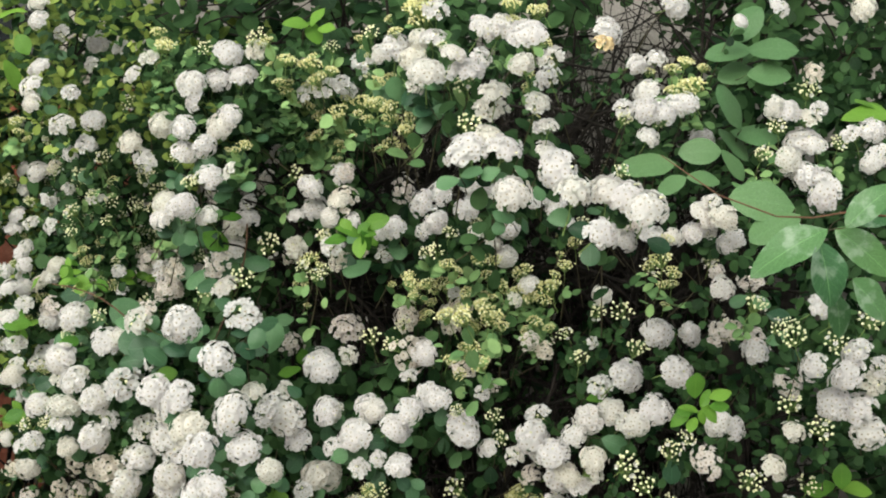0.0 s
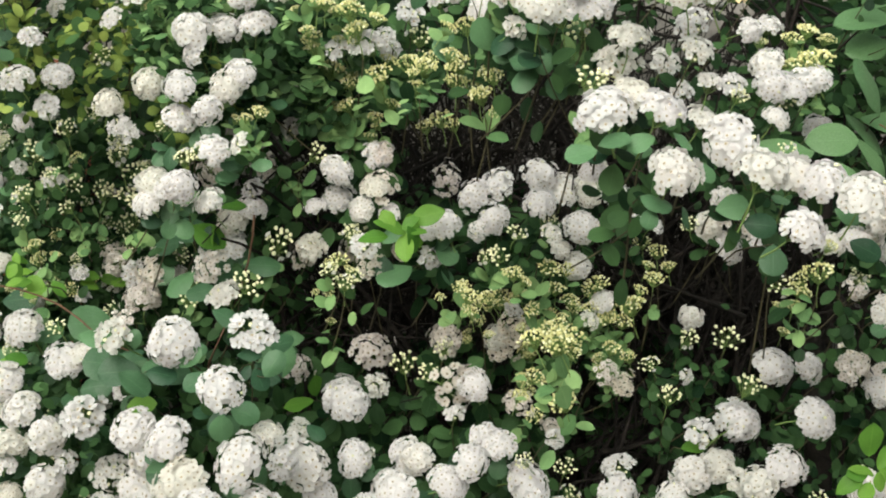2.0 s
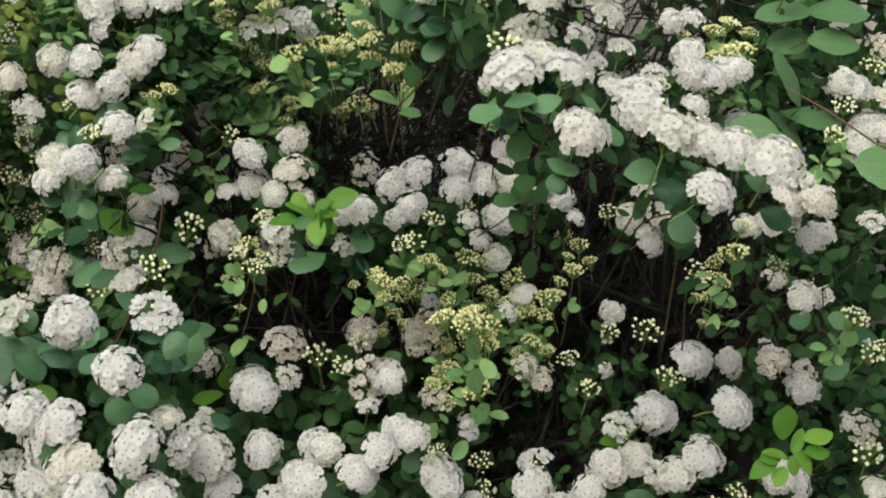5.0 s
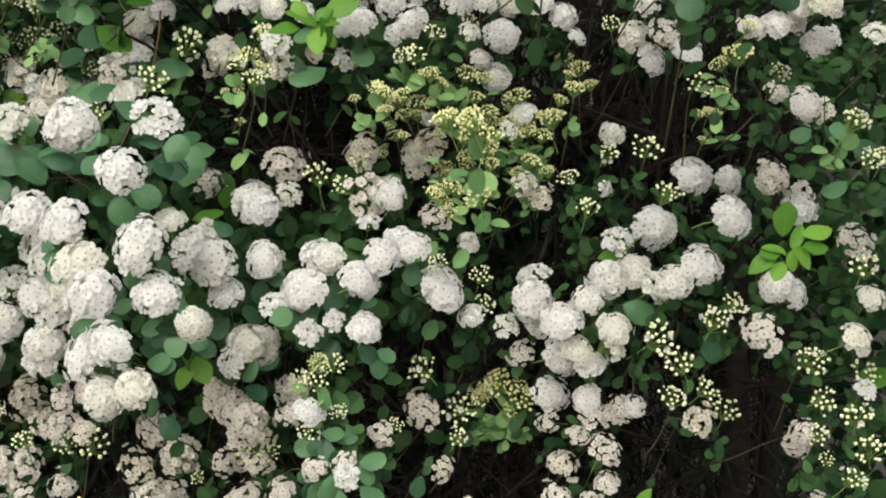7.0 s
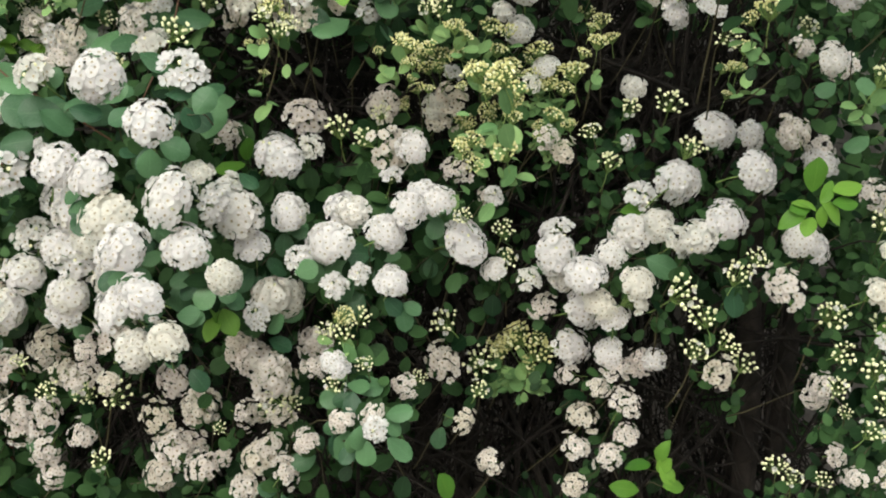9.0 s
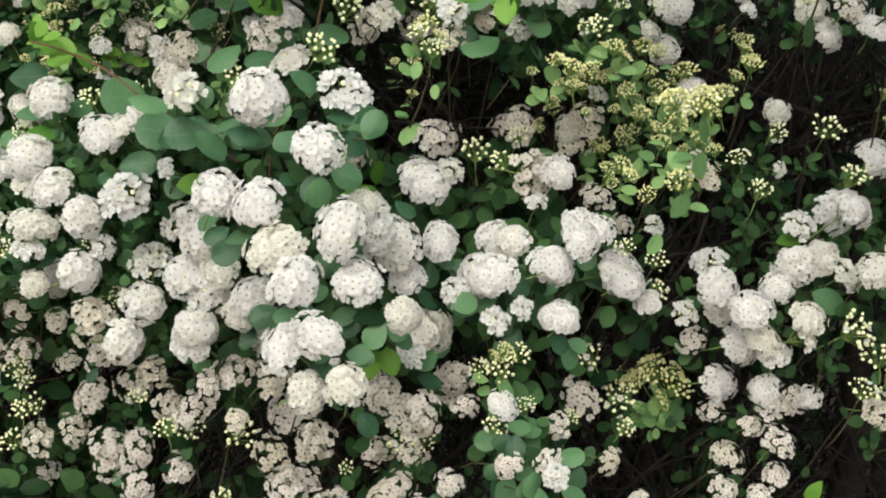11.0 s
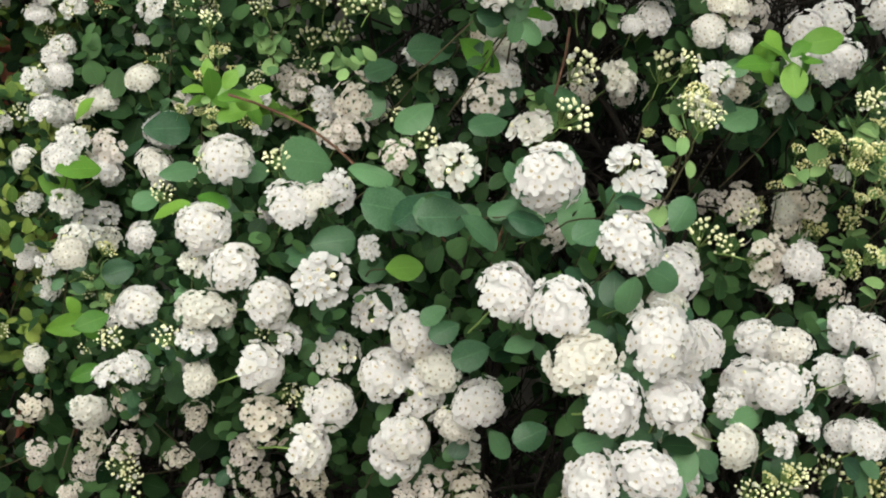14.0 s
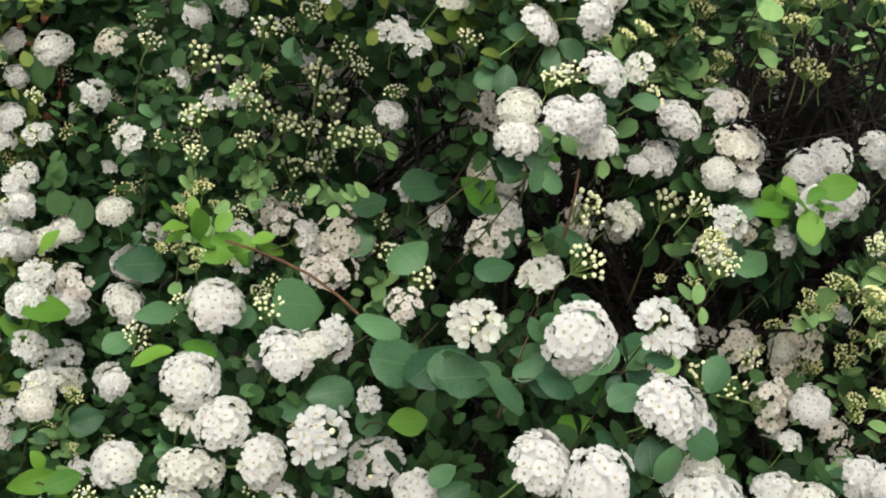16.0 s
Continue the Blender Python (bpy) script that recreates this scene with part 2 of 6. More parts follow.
# ---- ground and the house wall behind ----
def ground_sheet():
    verts, faces = [], []
    n = 60
    for j in range(n + 1):
        for i in range(n + 1):
            x, y = ((2 * k / n - 1) for k in (i, j))
            x, y = math.copysign(abs(x) ** 3, x) * 400, math.copysign(abs(y) ** 3, y) * 400
            near = max(0, 1 - math.hypot(x, y - 1) / 8)
            verts.append((x, y, near * 0.02 * noise.noise(Vector((x * 3, y * 3, 0)))))
    for j in range(n):
        for i in range(n):
            a = j * (n + 1) + i
            faces.append((a, a + 1, a + n + 2, a + n + 1))
    return mesh_of("ground", verts, faces, [SOIL])


tagged(new("ground", ground_sheet()), "pale bare ground, out of view, that bounces light up", "ground", kind="structure")
WALL_Y, SPLIT = 2.42, -0.62
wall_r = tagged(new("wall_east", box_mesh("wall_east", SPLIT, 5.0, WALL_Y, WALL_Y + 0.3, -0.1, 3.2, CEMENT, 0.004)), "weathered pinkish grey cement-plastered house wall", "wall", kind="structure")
wall_l = tagged(new("wall_west", box_mesh("wall_west", -5.0, SPLIT - 0.003, WALL_Y + 0.012, WALL_Y + 0.3, -0.1, 1.585, MORTAR)), "red brick house wall with grey mortar", "wall", kind="structure")
upper = new("wall_west_upper", box_mesh("wall_west_upper", -5.0, -1.75, WALL_Y + 0.012, WALL_Y + 0.3, 1.588, 3.2, MORTAR))
tagged(upper, "red brick house wall beside the window", "wall", kind="structure")
pier = new("wall_west_pier", box_mesh("wall_west_pier", -0.80, SPLIT - 0.003, WALL_Y + 0.012, WALL_Y + 0.3, 1.588, 3.2, MORTAR))
tagged(pier, "narrow red brick pier beside the window", "wall", kind="structure")
# a window is assumed here to fill the black area behind the leaves
window = tagged(new("window_1"), "assumed dark window behind leaves in the brick wall", "window", kind="structure")
part("pane", box_mesh("pane", -1.70, -0.86, WALL_Y + 0.14, WALL_Y + 0.15, 1.66, 2.85, GLASS), window)
for name, x0, x1, z0, z1 in (("window_frame", -1.75, -1.70, 1.588, 2.9), ("window_frame", -0.86, -0.803, 1.588, 2.9), ("window_sill", -1.70, -0.86, 1.588, 1.66), ("window_frame", -1.70, -0.86, 2.85, 2.9)):
    part(name, box_mesh(name, x0, x1, WALL_Y + 0.09, WALL_Y + 0.2, z0, z1, FRAME, 0.004), window)
lintel = new("wall_west_lintel", box_mesh("wall_west_lintel", -1.747, -0.803, WALL_Y + 0.012, WALL_Y + 0.3, 2.903, 3.2, MORTAR))
tagged(lintel, "red brick wall over the window", "wall", kind="structure")
# out of view; added to cut off low sky light from the front
sky_block = new("wall_south", box_mesh("wall_south", -9.0, 9.0, -4.6, -4.3, -0.1, 2.6, CEMENT, 0.01))
tagged(sky_block, "unseen plain wall added to block low sky light", "wall", kind="structure")


# ---- flower clusters ----
def petal_form():
    """One shallow, round petal, pointing along +x."""
    v = [(0.06, 0, 0.0), (0.42, 0.33, 0.14), (0.76, 0.48, 0.33), (1.0, 0.28, 0.45), (1.07, 0, 0.42), (1.0, -0.28, 0.45), (0.76, -0.48, 0.33), (0.42, -0.33, 0.14), (0.62, 0, 0.15)]
    f = [(8, k, k + 1) for k in range(7)] + [(8, 7, 0)]
    return v, f


PETAL_V, PETAL_F = petal_form()


def floret_into(verts, faces, index, at, out, size, twist, cup, rng, eye=True):
    """An open floret: five petals round a small tan eye. at: its centre, out: the way it faces."""
    z = Vector(out).normalized()
    x = z.orthogonal().normalized()
    y = z.cross(x)
    for k in range(5):
        a = twist + k * 2 * math.pi / 5 + rng.uniform(-0.12, 0.12)
        grow, lift = size * rng.uniform(0.9, 1.08), cup * rng.uniform(0.85, 1.15)
        start = len(verts)
        for px, py, pz in PETAL_V:
            ex = px * math.cos(a) - py * math.sin(a)
            ey = px * math.sin(a) + py * math.cos(a)
            verts.append(Vector(at) + (x * ex + y * ey + z * (pz * lift + 0.02 * (k % 2))) * grow)
        faces.extend([tuple(start + i for i in f) for f in PETAL_F])
        index.extend([0] * len(PETAL_F))
    if not eye:
        return
    start = len(verts)
    verts.append(Vector(at) + z * size * 0.16)
    for k in range(6):
        a = k * math.pi / 3
        verts.append(Vector(at) + (x * math.cos(a) + y * math.sin(a)) * size * 0.25 + z * size * 0.12)
    for k in range(6):
        faces.append((start, start + 1 + k, start + 1 + (k + 1) % 6))
        index.append(1)


def bud_into(verts, faces, index, at, out, size, slot):
    """A round closed bud."""
    z = Vector(out).normalized()
    x = z.orthogonal().normalized()
    y = z.cross(x)
    start = len(verts)
    rings, sides = ((-0.7, 0.7), (0.0, 1.0), (0.7, 0.72)), 6
    verts.append(Vector(at) - z * size)
    for h, r in rings:
        for k in range(sides):
            a = 2 * math.pi * k / sides
            verts.append(Vector(at) + z * h * size + (x * math.cos(a) + y * math.sin(a)) * r * size)
    verts.append(Vector(at) + z * size * 1.05)
    top = len(verts) - 1
    for k in range(sides):
        j = (k + 1) % sides
        faces.append((start, start + 1 + j, start + 1 + k))
        for ring in range(2):
            a = start + 1 + ring * sides
            faces.append((a + k, a + j, a + j + sides, a + k + sides))
        faces.append((start + 1 + 2 * sides + k, start + 1 + 2 * sides + j, top))
        index.extend([slot] * 4)


def dome(count, reach, rng, flat=0.88, lump=0.12):
    """Places and ways on a dome of diameter one that opens along +z."""
    out = []
    low, shift = math.cos(radians(reach)), rng.uniform(0, 50)
    for i in range(count):
        h = 1 - (i + 0.5) / count * (1 - low)
        a = i * 2.39996 + rng.uniform(-0.25, 0.25)
        r = math.sqrt(max(0, 1 - h * h))
        way = Vector((r * math.cos(a), r * math.sin(a), h))
        way = (way + Vector((rng.uniform(-1, 1), rng.uniform(-1, 1), rng.uniform(-1, 1))) * 0.09).normalized()
        far = 0.43 * rng.uniform(0.94, 1.05) * (1 + lump * noise.noise(way * 1.9 + Vector((shift, 0, 0))) * 1.6)
        out.append((Vector((way.x, way.y, way.z * flat)) * far, way))
    return out


def core_into(verts, faces, index, long, flat, reach, size, slot=0):
    """The pale crowded inside of a head, seen between its florets."""
    start, sides, rings = len(verts), 10, 5
    verts.append(Vector((0, 0, 0.43 * size * flat)))
    for i in range(1, rings + 1):
        a = radians(reach) * i / rings
        for k in range(sides):
            b = 2 * math.pi * k / sides
            r = 0.43 * size * (1 + 0.05 * math.sin(2.3 * k + i))
            verts.append(Vector((long * r * math.sin(a) * math.cos(b), r * math.sin(a) * math.sin(b), flat * r * math.cos(a))))
    before = len(faces)
    for k in range(sides):
        j = (k + 1) % sides
        faces.append((start, start + 1 + k, start + 1 + j))
        for i in range(rings - 1):
            a = start + 1 + i * sides
            faces.append((a + k, a + sides + k, a + sides + j, a + j))
    index.extend([slot] * (len(faces) - before))


def stalks_into(verts, faces, index, ends, foot, thick):
    """Thin stalks from the foot to every floret, and one below it."""
    before = len(faces)
    for at in ends:
        way = (Vector(at) - foot)
        tube([foot, foot + way * 0.5 + Vector((0, 0, -0.05 * way.length)), foot + way * 0.98], [thick, thick * 0.8, thick * 0.6], 3, verts, faces)
    tube([foot + Vector((0.03, 0, -0.75)), foot + Vector((-0.02, 0.01, -0.35)), foot], [thick * 2.2, thick * 2, thick * 1.6], 4, verts, faces)
    index.extend([2] * (len(faces) - before))


def cluster_mesh(kind, seed):
    rng = random.Random(seed * 7 + ord(kind))
    verts, faces, index, ends = [], [], [], []
    foot = Vector((0, 0, -0.42))
    if kind == "A":
        long, flat = rng.choice((1.0, 1.1, 1.25)), rng.choice((0.55, 0.68, 0.8))
        for i, (at, way) in enumerate(dome(rng.choice((25, 29, 33)), rng.choice((84, 96)), rng, flat, 0.24)):
            if i > 4 and rng.random() < 0.1:
                continue
            at = Vector((at.x * long, at.y, at.z)) * rng.uniform(0.86, 1.06)
            way = way + Vector((rng.uniform(-0.3, 0.3), rng.uniform(-0.3, 0.3), rng.uniform(0, 0.3)))
            floret_into(verts, faces, index, at, way, rng.uniform(0.1, 0.122), rng.uniform(0, 6), rng.uniform(0.2, 1.1), rng)
            ends.append(at * 0.95)
        for at, way in dome(7, 60, rng, flat):
            floret_into(verts, faces, index, at * 0.8, way, 0.11, rng.uniform(0, 6), 0.3, rng)
        ends = ends[::2]
    elif kind == "F":
        long, lump = rng.choice((1.0, 1.06, 1.14, 1.24)), rng.choice((0.06, 0.12, 0.2))
        reach, flat = rng.choice((84, 92, 100)), rng.choice((0.6, 0.72, 0.82))
        for at, way in dome(rng.choice((46, 50, 54)), reach, rng, flat, lump):
            at = Vector((at.x * long, at.y, at.z)) * rng.uniform(0.95, 1.05)
            if rng.random() < 0.02:
                bud_into(verts, faces, index, at, way, 0.036, 3)
            else:
                way = way + Vector((rng.uniform(-0.15, 0.15), rng.uniform(-0.15, 0.15), 0.15))
                floret_into(verts, faces, index, at, way, rng.uniform(0.102, 0.118), rng.uniform(0, 6), rng.uniform(0.3, 0.8), rng)
            ends.append(at * 0.95)
        core_into(verts, faces, index, long, flat, reach - 4, 0.84)
        ends = ends[::5]
    elif kind == "H":
        for i, (at, way) in enumerate(dome(rng.choice((22, 25, 28)), 74, rng, 0.62, 0.15)):
            if i == 1 or rng.random() < 0.05:
                bud_into(verts, faces, index, at * 0.9, way, rng.uniform(0.045, 0.06), 3)
            else:
                floret_into(verts, faces, index, at * rng.uniform(0.84, 0.98), way + Vector((0, 0, 0.3)), rng.uniform(0.125, 0.15), rng.uniform(0, 6), rng.uniform(1.0, 1.8), rng)
            ends.append(at * 0.95)
    elif kind == "L":
        long = rng.choice((1.0, 1.15))
        for i, (at, way) in enumerate(dome(rng.choice((25, 28, 31)), 82, rng, 0.6, 0.15)):
            at = Vector((at.x * long, at.y, at.z)) * rng.uniform(0.93, 1.04)
            if i == 1 or rng.random() < 0.05:
                bud_into(verts, faces, index, at * 0.92, way, rng.uniform(0.04, 0.05), 3)
            else:
                floret_into(verts, faces, index, at, way + Vector((0, 0, 0.3)), rng.uniform(0.11, 0.13), rng.uniform(0, 6), rng.uniform(0.7, 1.4), rng)
            ends.append(at * 0.95)
        for at, way in dome(8, 50, rng, 0.6):
            floret_into(verts, faces, index, at * 0.84, way, 0.12, rng.uniform(0, 6), 0.3, rng)
    elif kind == "B":
        for at, way in dome(rng.choice((19, 23, 27)), 88, rng, 0.75):
            at = at * rng.uniform(0.72, 1.12)
            if rng.random() < 0.08:
                floret_into(verts, faces, index, at, way, 0.09, rng.uniform(0, 6), 1.9, rng)
            else:
                bud_into(verts, faces, index, at, way, rng.uniform(0.038, 0.06), 3)
            ends.append(at)
    else:
        for at, way in dome(rng.choice((30, 36, 42)), 84, rng, 0.5):
            at = at * rng.uniform(0.85, 1.08)
            bud_into(verts, faces, index, at, way, rng.uniform(0.036, 0.052), 4 if rng.random() < 0.7 else 3)
            ends.append(at)
    stalks_into(verts, faces, index, ends, foot, 0.0095)
    return mesh_of("bloom", verts, faces, [PETAL, EYE_GREEN, STALK, BUD_CREAM, BUD_YELLOW], index)


WITHERED = material("petal_withered", (0.6, 0.46, 0.27), 0.7)
CLUSTER = {kind: [cluster_mesh(kind, s) for s in range(n)] for kind, n in (("F", 14), ("H", 8), ("L", 8), ("B", 5), ("b", 4))}


def floret_mesh(seed):
    rng = random.Random(seed)
    verts, faces, index = [], [], []
    floret_into(verts, faces, index, (0, 0, 0), (0, 0, 1), 0.11, seed, 0.35 + 0.12 * (seed % 4), rng)
    return mesh_of("floret", verts, faces, [PETAL, EYE_GREEN], index)


FLORET = [floret_mesh(s) for s in range(5)]

# ---- the two flowering shrubs, and the shrub with large leaves ----
main_shrub = tagged(new("spirea_shrub"), "arching spirea shrub covered in white flower clusters", "shrub", "flowering shrubs")
side_shrub = tagged(new("spirea_shrub"), "sunlit spirea shrub with smaller white flowers before brick", "shrub", "flowering shrubs")
broad_shrub = tagged(new("broadleaf_shrub"), "leafy branch with large pale green spotted leaves", "shrub")
main_shrub.location, side_shrub.location, broad_shrub.location = (0.1, 1.8, 0), (-0.6, 2.05, 0), (0.62, 1.75, 0)
bpy.context.view_layer.update()
DIVIDE = -0.47


def owner(x):
    return side_shrub if x < DIVIDE else main_shrub


def under(ob, m):
    """A world pose, as seen from the thing."""
    return Matrix.Translation(-ob.location) @ m


BLOOMS = []
HEROES = [0]
dice = random.Random(11)
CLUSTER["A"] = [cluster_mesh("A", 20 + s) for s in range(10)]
for shaded in CLUSTER["A"]:
    shaded.materials[0], shaded.materials[1] = PETAL_SHADED, EYE_BROWN
CLUSTER["O"] = [cluster_mesh("H", 9)]
CLUSTER["O"][0].materials[0] = WITHERED


def bloom_patch(rows):
    """Flower clusters: kind (F full, H half open, L loose, A cream as in shade, B in bud, b in tight yellow bud, O
    withered), centre and width.
    """
    for kind, x, y, z, wide in rows:
        shrub = owner(x)
        up = {"b": 1.5, "B": 0.9, "A": 0.4}.get(kind, 1.0 if y < 1.26 and z > 1.3 else 0.5)
        out = Vector((dice.gauss(0, 0.36) - 0.1, -0.75, up + dice.gauss(0, 0.24))).normalized()
        turn = out.to_track_quat("Z", "Y").to_matrix().to_4x4() @ pose(0, 0, 0, 0, 0, dice.uniform(0, 360))
        size = wide * {"B": 1.16, "b": 1.16, "A": 1.1, "F": 1.03}.get(kind, 1.05)
        m = under(shrub, Matrix.Translation((x, y, z)) @ turn @ Matrix.Diagonal((size * dice.uniform(0.94, 1.12), size * dice.uniform(0.9, 1.08), size * dice.uniform(0.85, 1.1), 1)))
        BLOOMS.append((kind, Vector((x, y, z)), wide, out))
        if kind == "F" and wide > 0.038 and HEROES[0] < 14:
            HEROES[0] += 1
            rng = random.Random(HEROES[0])
            verts, faces, index = [], [], []
            spots = dome(52, 92, rng, 0.76, 0.1)
            stalks_into(verts, faces, index, [at * 0.95 for at, way in spots[::2]], Vector((0, 0, -0.42)), 0.012)
            index[:] = [0] * len(faces)
            core_into(verts, faces, index, 1.0, 0.76, 88, 0.84, 1)
            head = part("flower_head", mesh_of("stalks", verts, faces, [STALK, PETAL], index), shrub, "", m)
            for at, way in spots:
                q = (way + Vector((rng.uniform(-0.15, 0.15), rng.uniform(-0.15, 0.15), 0.15))).to_track_quat("Z", "Y").to_matrix().to_4x4()
                grow = rng.uniform(0.9, 1.12)
                part("floret", rng.choice(FLORET), head, "", Matrix.Translation(at) @ q @ pose(0, 0, 0, 0, 0, rng.uniform(0, 360)) @ Matrix.Diagonal((grow, grow, grow, 1)))
            continue
        part("flower_head" if kind in "FHLOA" else "bud_head", dice.choice(CLUSTER[kind]), shrub,
             {"F": "", "H": "half-open cluster", "L": "loose cluster", "A": "loose cluster of cream flowers tinted as in shade", "B": "cream closed buds", "b": "tight yellow-green buds", "O": "withered orange flowers"}[kind], m)


LEAF_FORMS = {
    "g": (LEAF_G, [leaf_form(19, w, d, 0.055, f, b, i, 0.48, 0.02) for i, (w, d, f, b) in enumerate([(0.74, 0.56, 0.12, 0.12), (0.84, 0.6, 0.25, 0.08), (0.68, 0.56, 0.05, 0.2), (0.78, 0.62, 0.4, 0.16), (0.8, 0.54, 0.0, 0.25)])]),
    "y": (LEAF_Y, [leaf_form(17, w, d, 0.03, f, b, i, 0.74, 0.02) for i, (w, d, f, b) in enumerate([(0.62, 0.5, 0.35, 0.22), (0.7, 0.54, 0.4, 0.12), (0.54, 0.5, 0.5, 0.35), (0.74, 0.55, 0.2, 0.1)])]),
    "p": (LEAF_P, [leaf_form(19, w, d, 0.03, f, b, i, 0.66, 0.022) for i, (w, d, f, b) in enumerate([(0.5, 0.45, 0.4, 0.3), (0.6, 0.46, 0.5, 0.2), (0.54, 0.44, 0.35, 0.35), (0.66, 0.48, 0.4, 0.15)])]),
    "m": (LEAF_M, [leaf_form(15, w, d, 0.035, f, b, i, 0.58, 0.015) for i, (w, d, f, b) in enumerate([(0.72, 0.5, 0.25, 0.15), (0.8, 0.52, 0.15, 0.22), (0.66, 0.48, 0.4, 0.1)])]),
}
LEAF_MESH = {k: [mesh_of("leaf", v, f, [mat], None, uv) for v, f, uv in forms] for k, (mat, forms) in LEAF_FORMS.items()}
STEM_JOBS = []


def leaf_patch(rows):
    """Leaves that stand out: kind (g blue-green, y fresh, p large pale, m large), middle, length and the way they point in the x-z plane."""
    for kind, x, y, z, length, turn in rows:
        shrub = broad_shrub if kind in "pm" and x > 0.15 else owner(x)
        a = radians(turn)
        loose = {"p": 1.1, "y": 2.0}.get(kind, 1.5)
        length *= {"y": 0.9, "g": 0.9}.get(kind, 1)
        along = Vector((math.cos(a), -0.25 + loose * dice.uniform(-0.2, 0.2), math.sin(a)))
        facing = Vector((loose * dice.uniform(-0.35, 0.35), -0.85, 0.6 + loose * dice.uniform(-0.3, 0.55)))
        base = Vector((x, y, z)) - along.normalized() * length * 0.5
        part("leaf", dice.choice(LEAF_MESH[kind]), shrub, {"y": "fresh yellow-green leaf", "p": "large pale leaf with whitish stains"}.get(kind, ""), under(shrub, leaf_pose(base, along, facing, length * 1.04)))
        STEM_JOBS.append((kind, shrub, base))


bloom_patch([
    ('A', -0.646, 1.848, 0.811, 0.027), ('A', -0.659, 1.827, 0.896, 0.027), ('A', -0.664, 1.789, 0.952, 0.026), ('F', -0.662, 1.754, 1.008, 0.025),
    ('H', -0.659, 1.795, 1.088, 0.023), ('F', -0.680, 1.807, 1.090, 0.021), ('L', -0.682, 1.819, 1.141, 0.023), ('H', -0.647, 1.769, 1.150, 0.031),
    ('F', -0.687, 1.812, 1.183, 0.026), ('F', -0.652, 1.752, 1.191, 0.032), ('H', -0.644, 1.801, 1.206, 0.031), ('F', -0.662, 1.847, 1.228, 0.031),
    ('F', -0.673, 1.810, 1.231, 0.026), ('L', -0.684, 1.829, 1.256, 0.026), ('F', -0.664, 1.861, 1.262, 0.029), ('L', -0.672, 1.866, 1.279, 0.025),
    ('L', -0.663, 1.865, 1.290, 0.023), ('F', -0.688, 1.882, 1.319, 0.027), ('H', -0.657, 1.874, 1.327, 0.026), ('F', -0.682, 1.885, 1.340, 0.031),
])
bloom_patch([
    ('B', -0.662, 1.883, 1.360, 0.021), ('F', -0.679, 1.912, 1.380, 0.026), ('F', -0.650, 1.890, 1.409, 0.033), ('F', -0.685, 1.931, 1.413, 0.027),
    ('A', -0.564, 1.951, 0.713, 0.033), ('A', -0.471, 1.798, 0.784, 0.035), ('A', -0.559, 1.853, 0.789, 0.041), ('B', -0.590, 1.847, 0.790, 0.030),
    ('A', -0.519, 1.853, 0.803, 0.037), ('B', -0.616, 1.834, 0.832, 0.024), ('B', -0.575, 1.826, 0.835, 0.027), ('B', -0.560, 1.823, 0.841, 0.030),
    ('A', -0.496, 1.831, 0.851, 0.043), ('A', -0.628, 1.834, 0.854, 0.024), ('A', -0.613, 1.862, 0.870, 0.034), ('B', -0.570, 1.815, 0.876, 0.024),
    ('B', -0.579, 1.819, 0.889, 0.029), ('A', -0.525, 1.838, 0.891, 0.027), ('A', -0.576, 1.823, 0.907, 0.033), ('A', -0.609, 1.828, 0.908, 0.029),
])
bloom_patch([
    ('A', -0.472, 1.707, 0.941, 0.033), ('A', -0.578, 1.812, 0.956, 0.035), ('A', -0.518, 1.712, 0.972, 0.027), ('F', -0.610, 1.698, 0.977, 0.033),
    ('F', -0.529, 1.764, 1.007, 0.045), ('H', -0.595, 1.635, 1.027, 0.029), ('F', -0.524, 1.613, 1.032, 0.028), ('L', -0.577, 1.630, 1.036, 0.029),
    ('F', -0.479, 1.588, 1.050, 0.044), ('B', -0.595, 1.650, 1.054, 0.022), ('B', -0.552, 1.618, 1.065, 0.022), ('L', -0.529, 1.606, 1.066, 0.028),
    ('F', -0.576, 1.646, 1.083, 0.039), ('F', -0.525, 1.606, 1.091, 0.038), ('F', -0.476, 1.586, 1.104, 0.044), ('b', -0.607, 1.764, 1.111, 0.019),
    ('F', -0.636, 1.712, 1.113, 0.033), ('H', -0.626, 1.799, 1.114, 0.034), ('L', -0.635, 1.734, 1.122, 0.030), ('H', -0.577, 1.796, 1.123, 0.028),
])
bloom_patch([
    ('H', -0.536, 1.619, 1.125, 0.024), ('H', -0.631, 1.837, 1.126, 0.030), ('F', -0.506, 1.596, 1.129, 0.043), ('F', -0.578, 1.725, 1.130, 0.027),
    ('H', -0.612, 1.845, 1.133, 0.029), ('F', -0.531, 1.615, 1.157, 0.044), ('B', -0.562, 1.746, 1.168, 0.024), ('F', -0.614, 1.822, 1.178, 0.034),
    ('F', -0.570, 1.798, 1.189, 0.035), ('A', -0.614, 1.832, 1.198, 0.043), ('F', -0.515, 1.632, 1.212, 0.042), ('B', -0.476, 1.620, 1.215, 0.024),
    ('F', -0.563, 1.836, 1.221, 0.035), ('F', -0.622, 1.860, 1.243, 0.036), ('b', -0.526, 1.683, 1.246, 0.016), ('F', -0.588, 1.783, 1.269, 0.031),
    ('b', -0.533, 1.749, 1.276, 0.019), ('b', -0.524, 1.709, 1.300, 0.018), ('B', -0.535, 1.690, 1.325, 0.020), ('H', -0.583, 1.747, 1.332, 0.025),
])
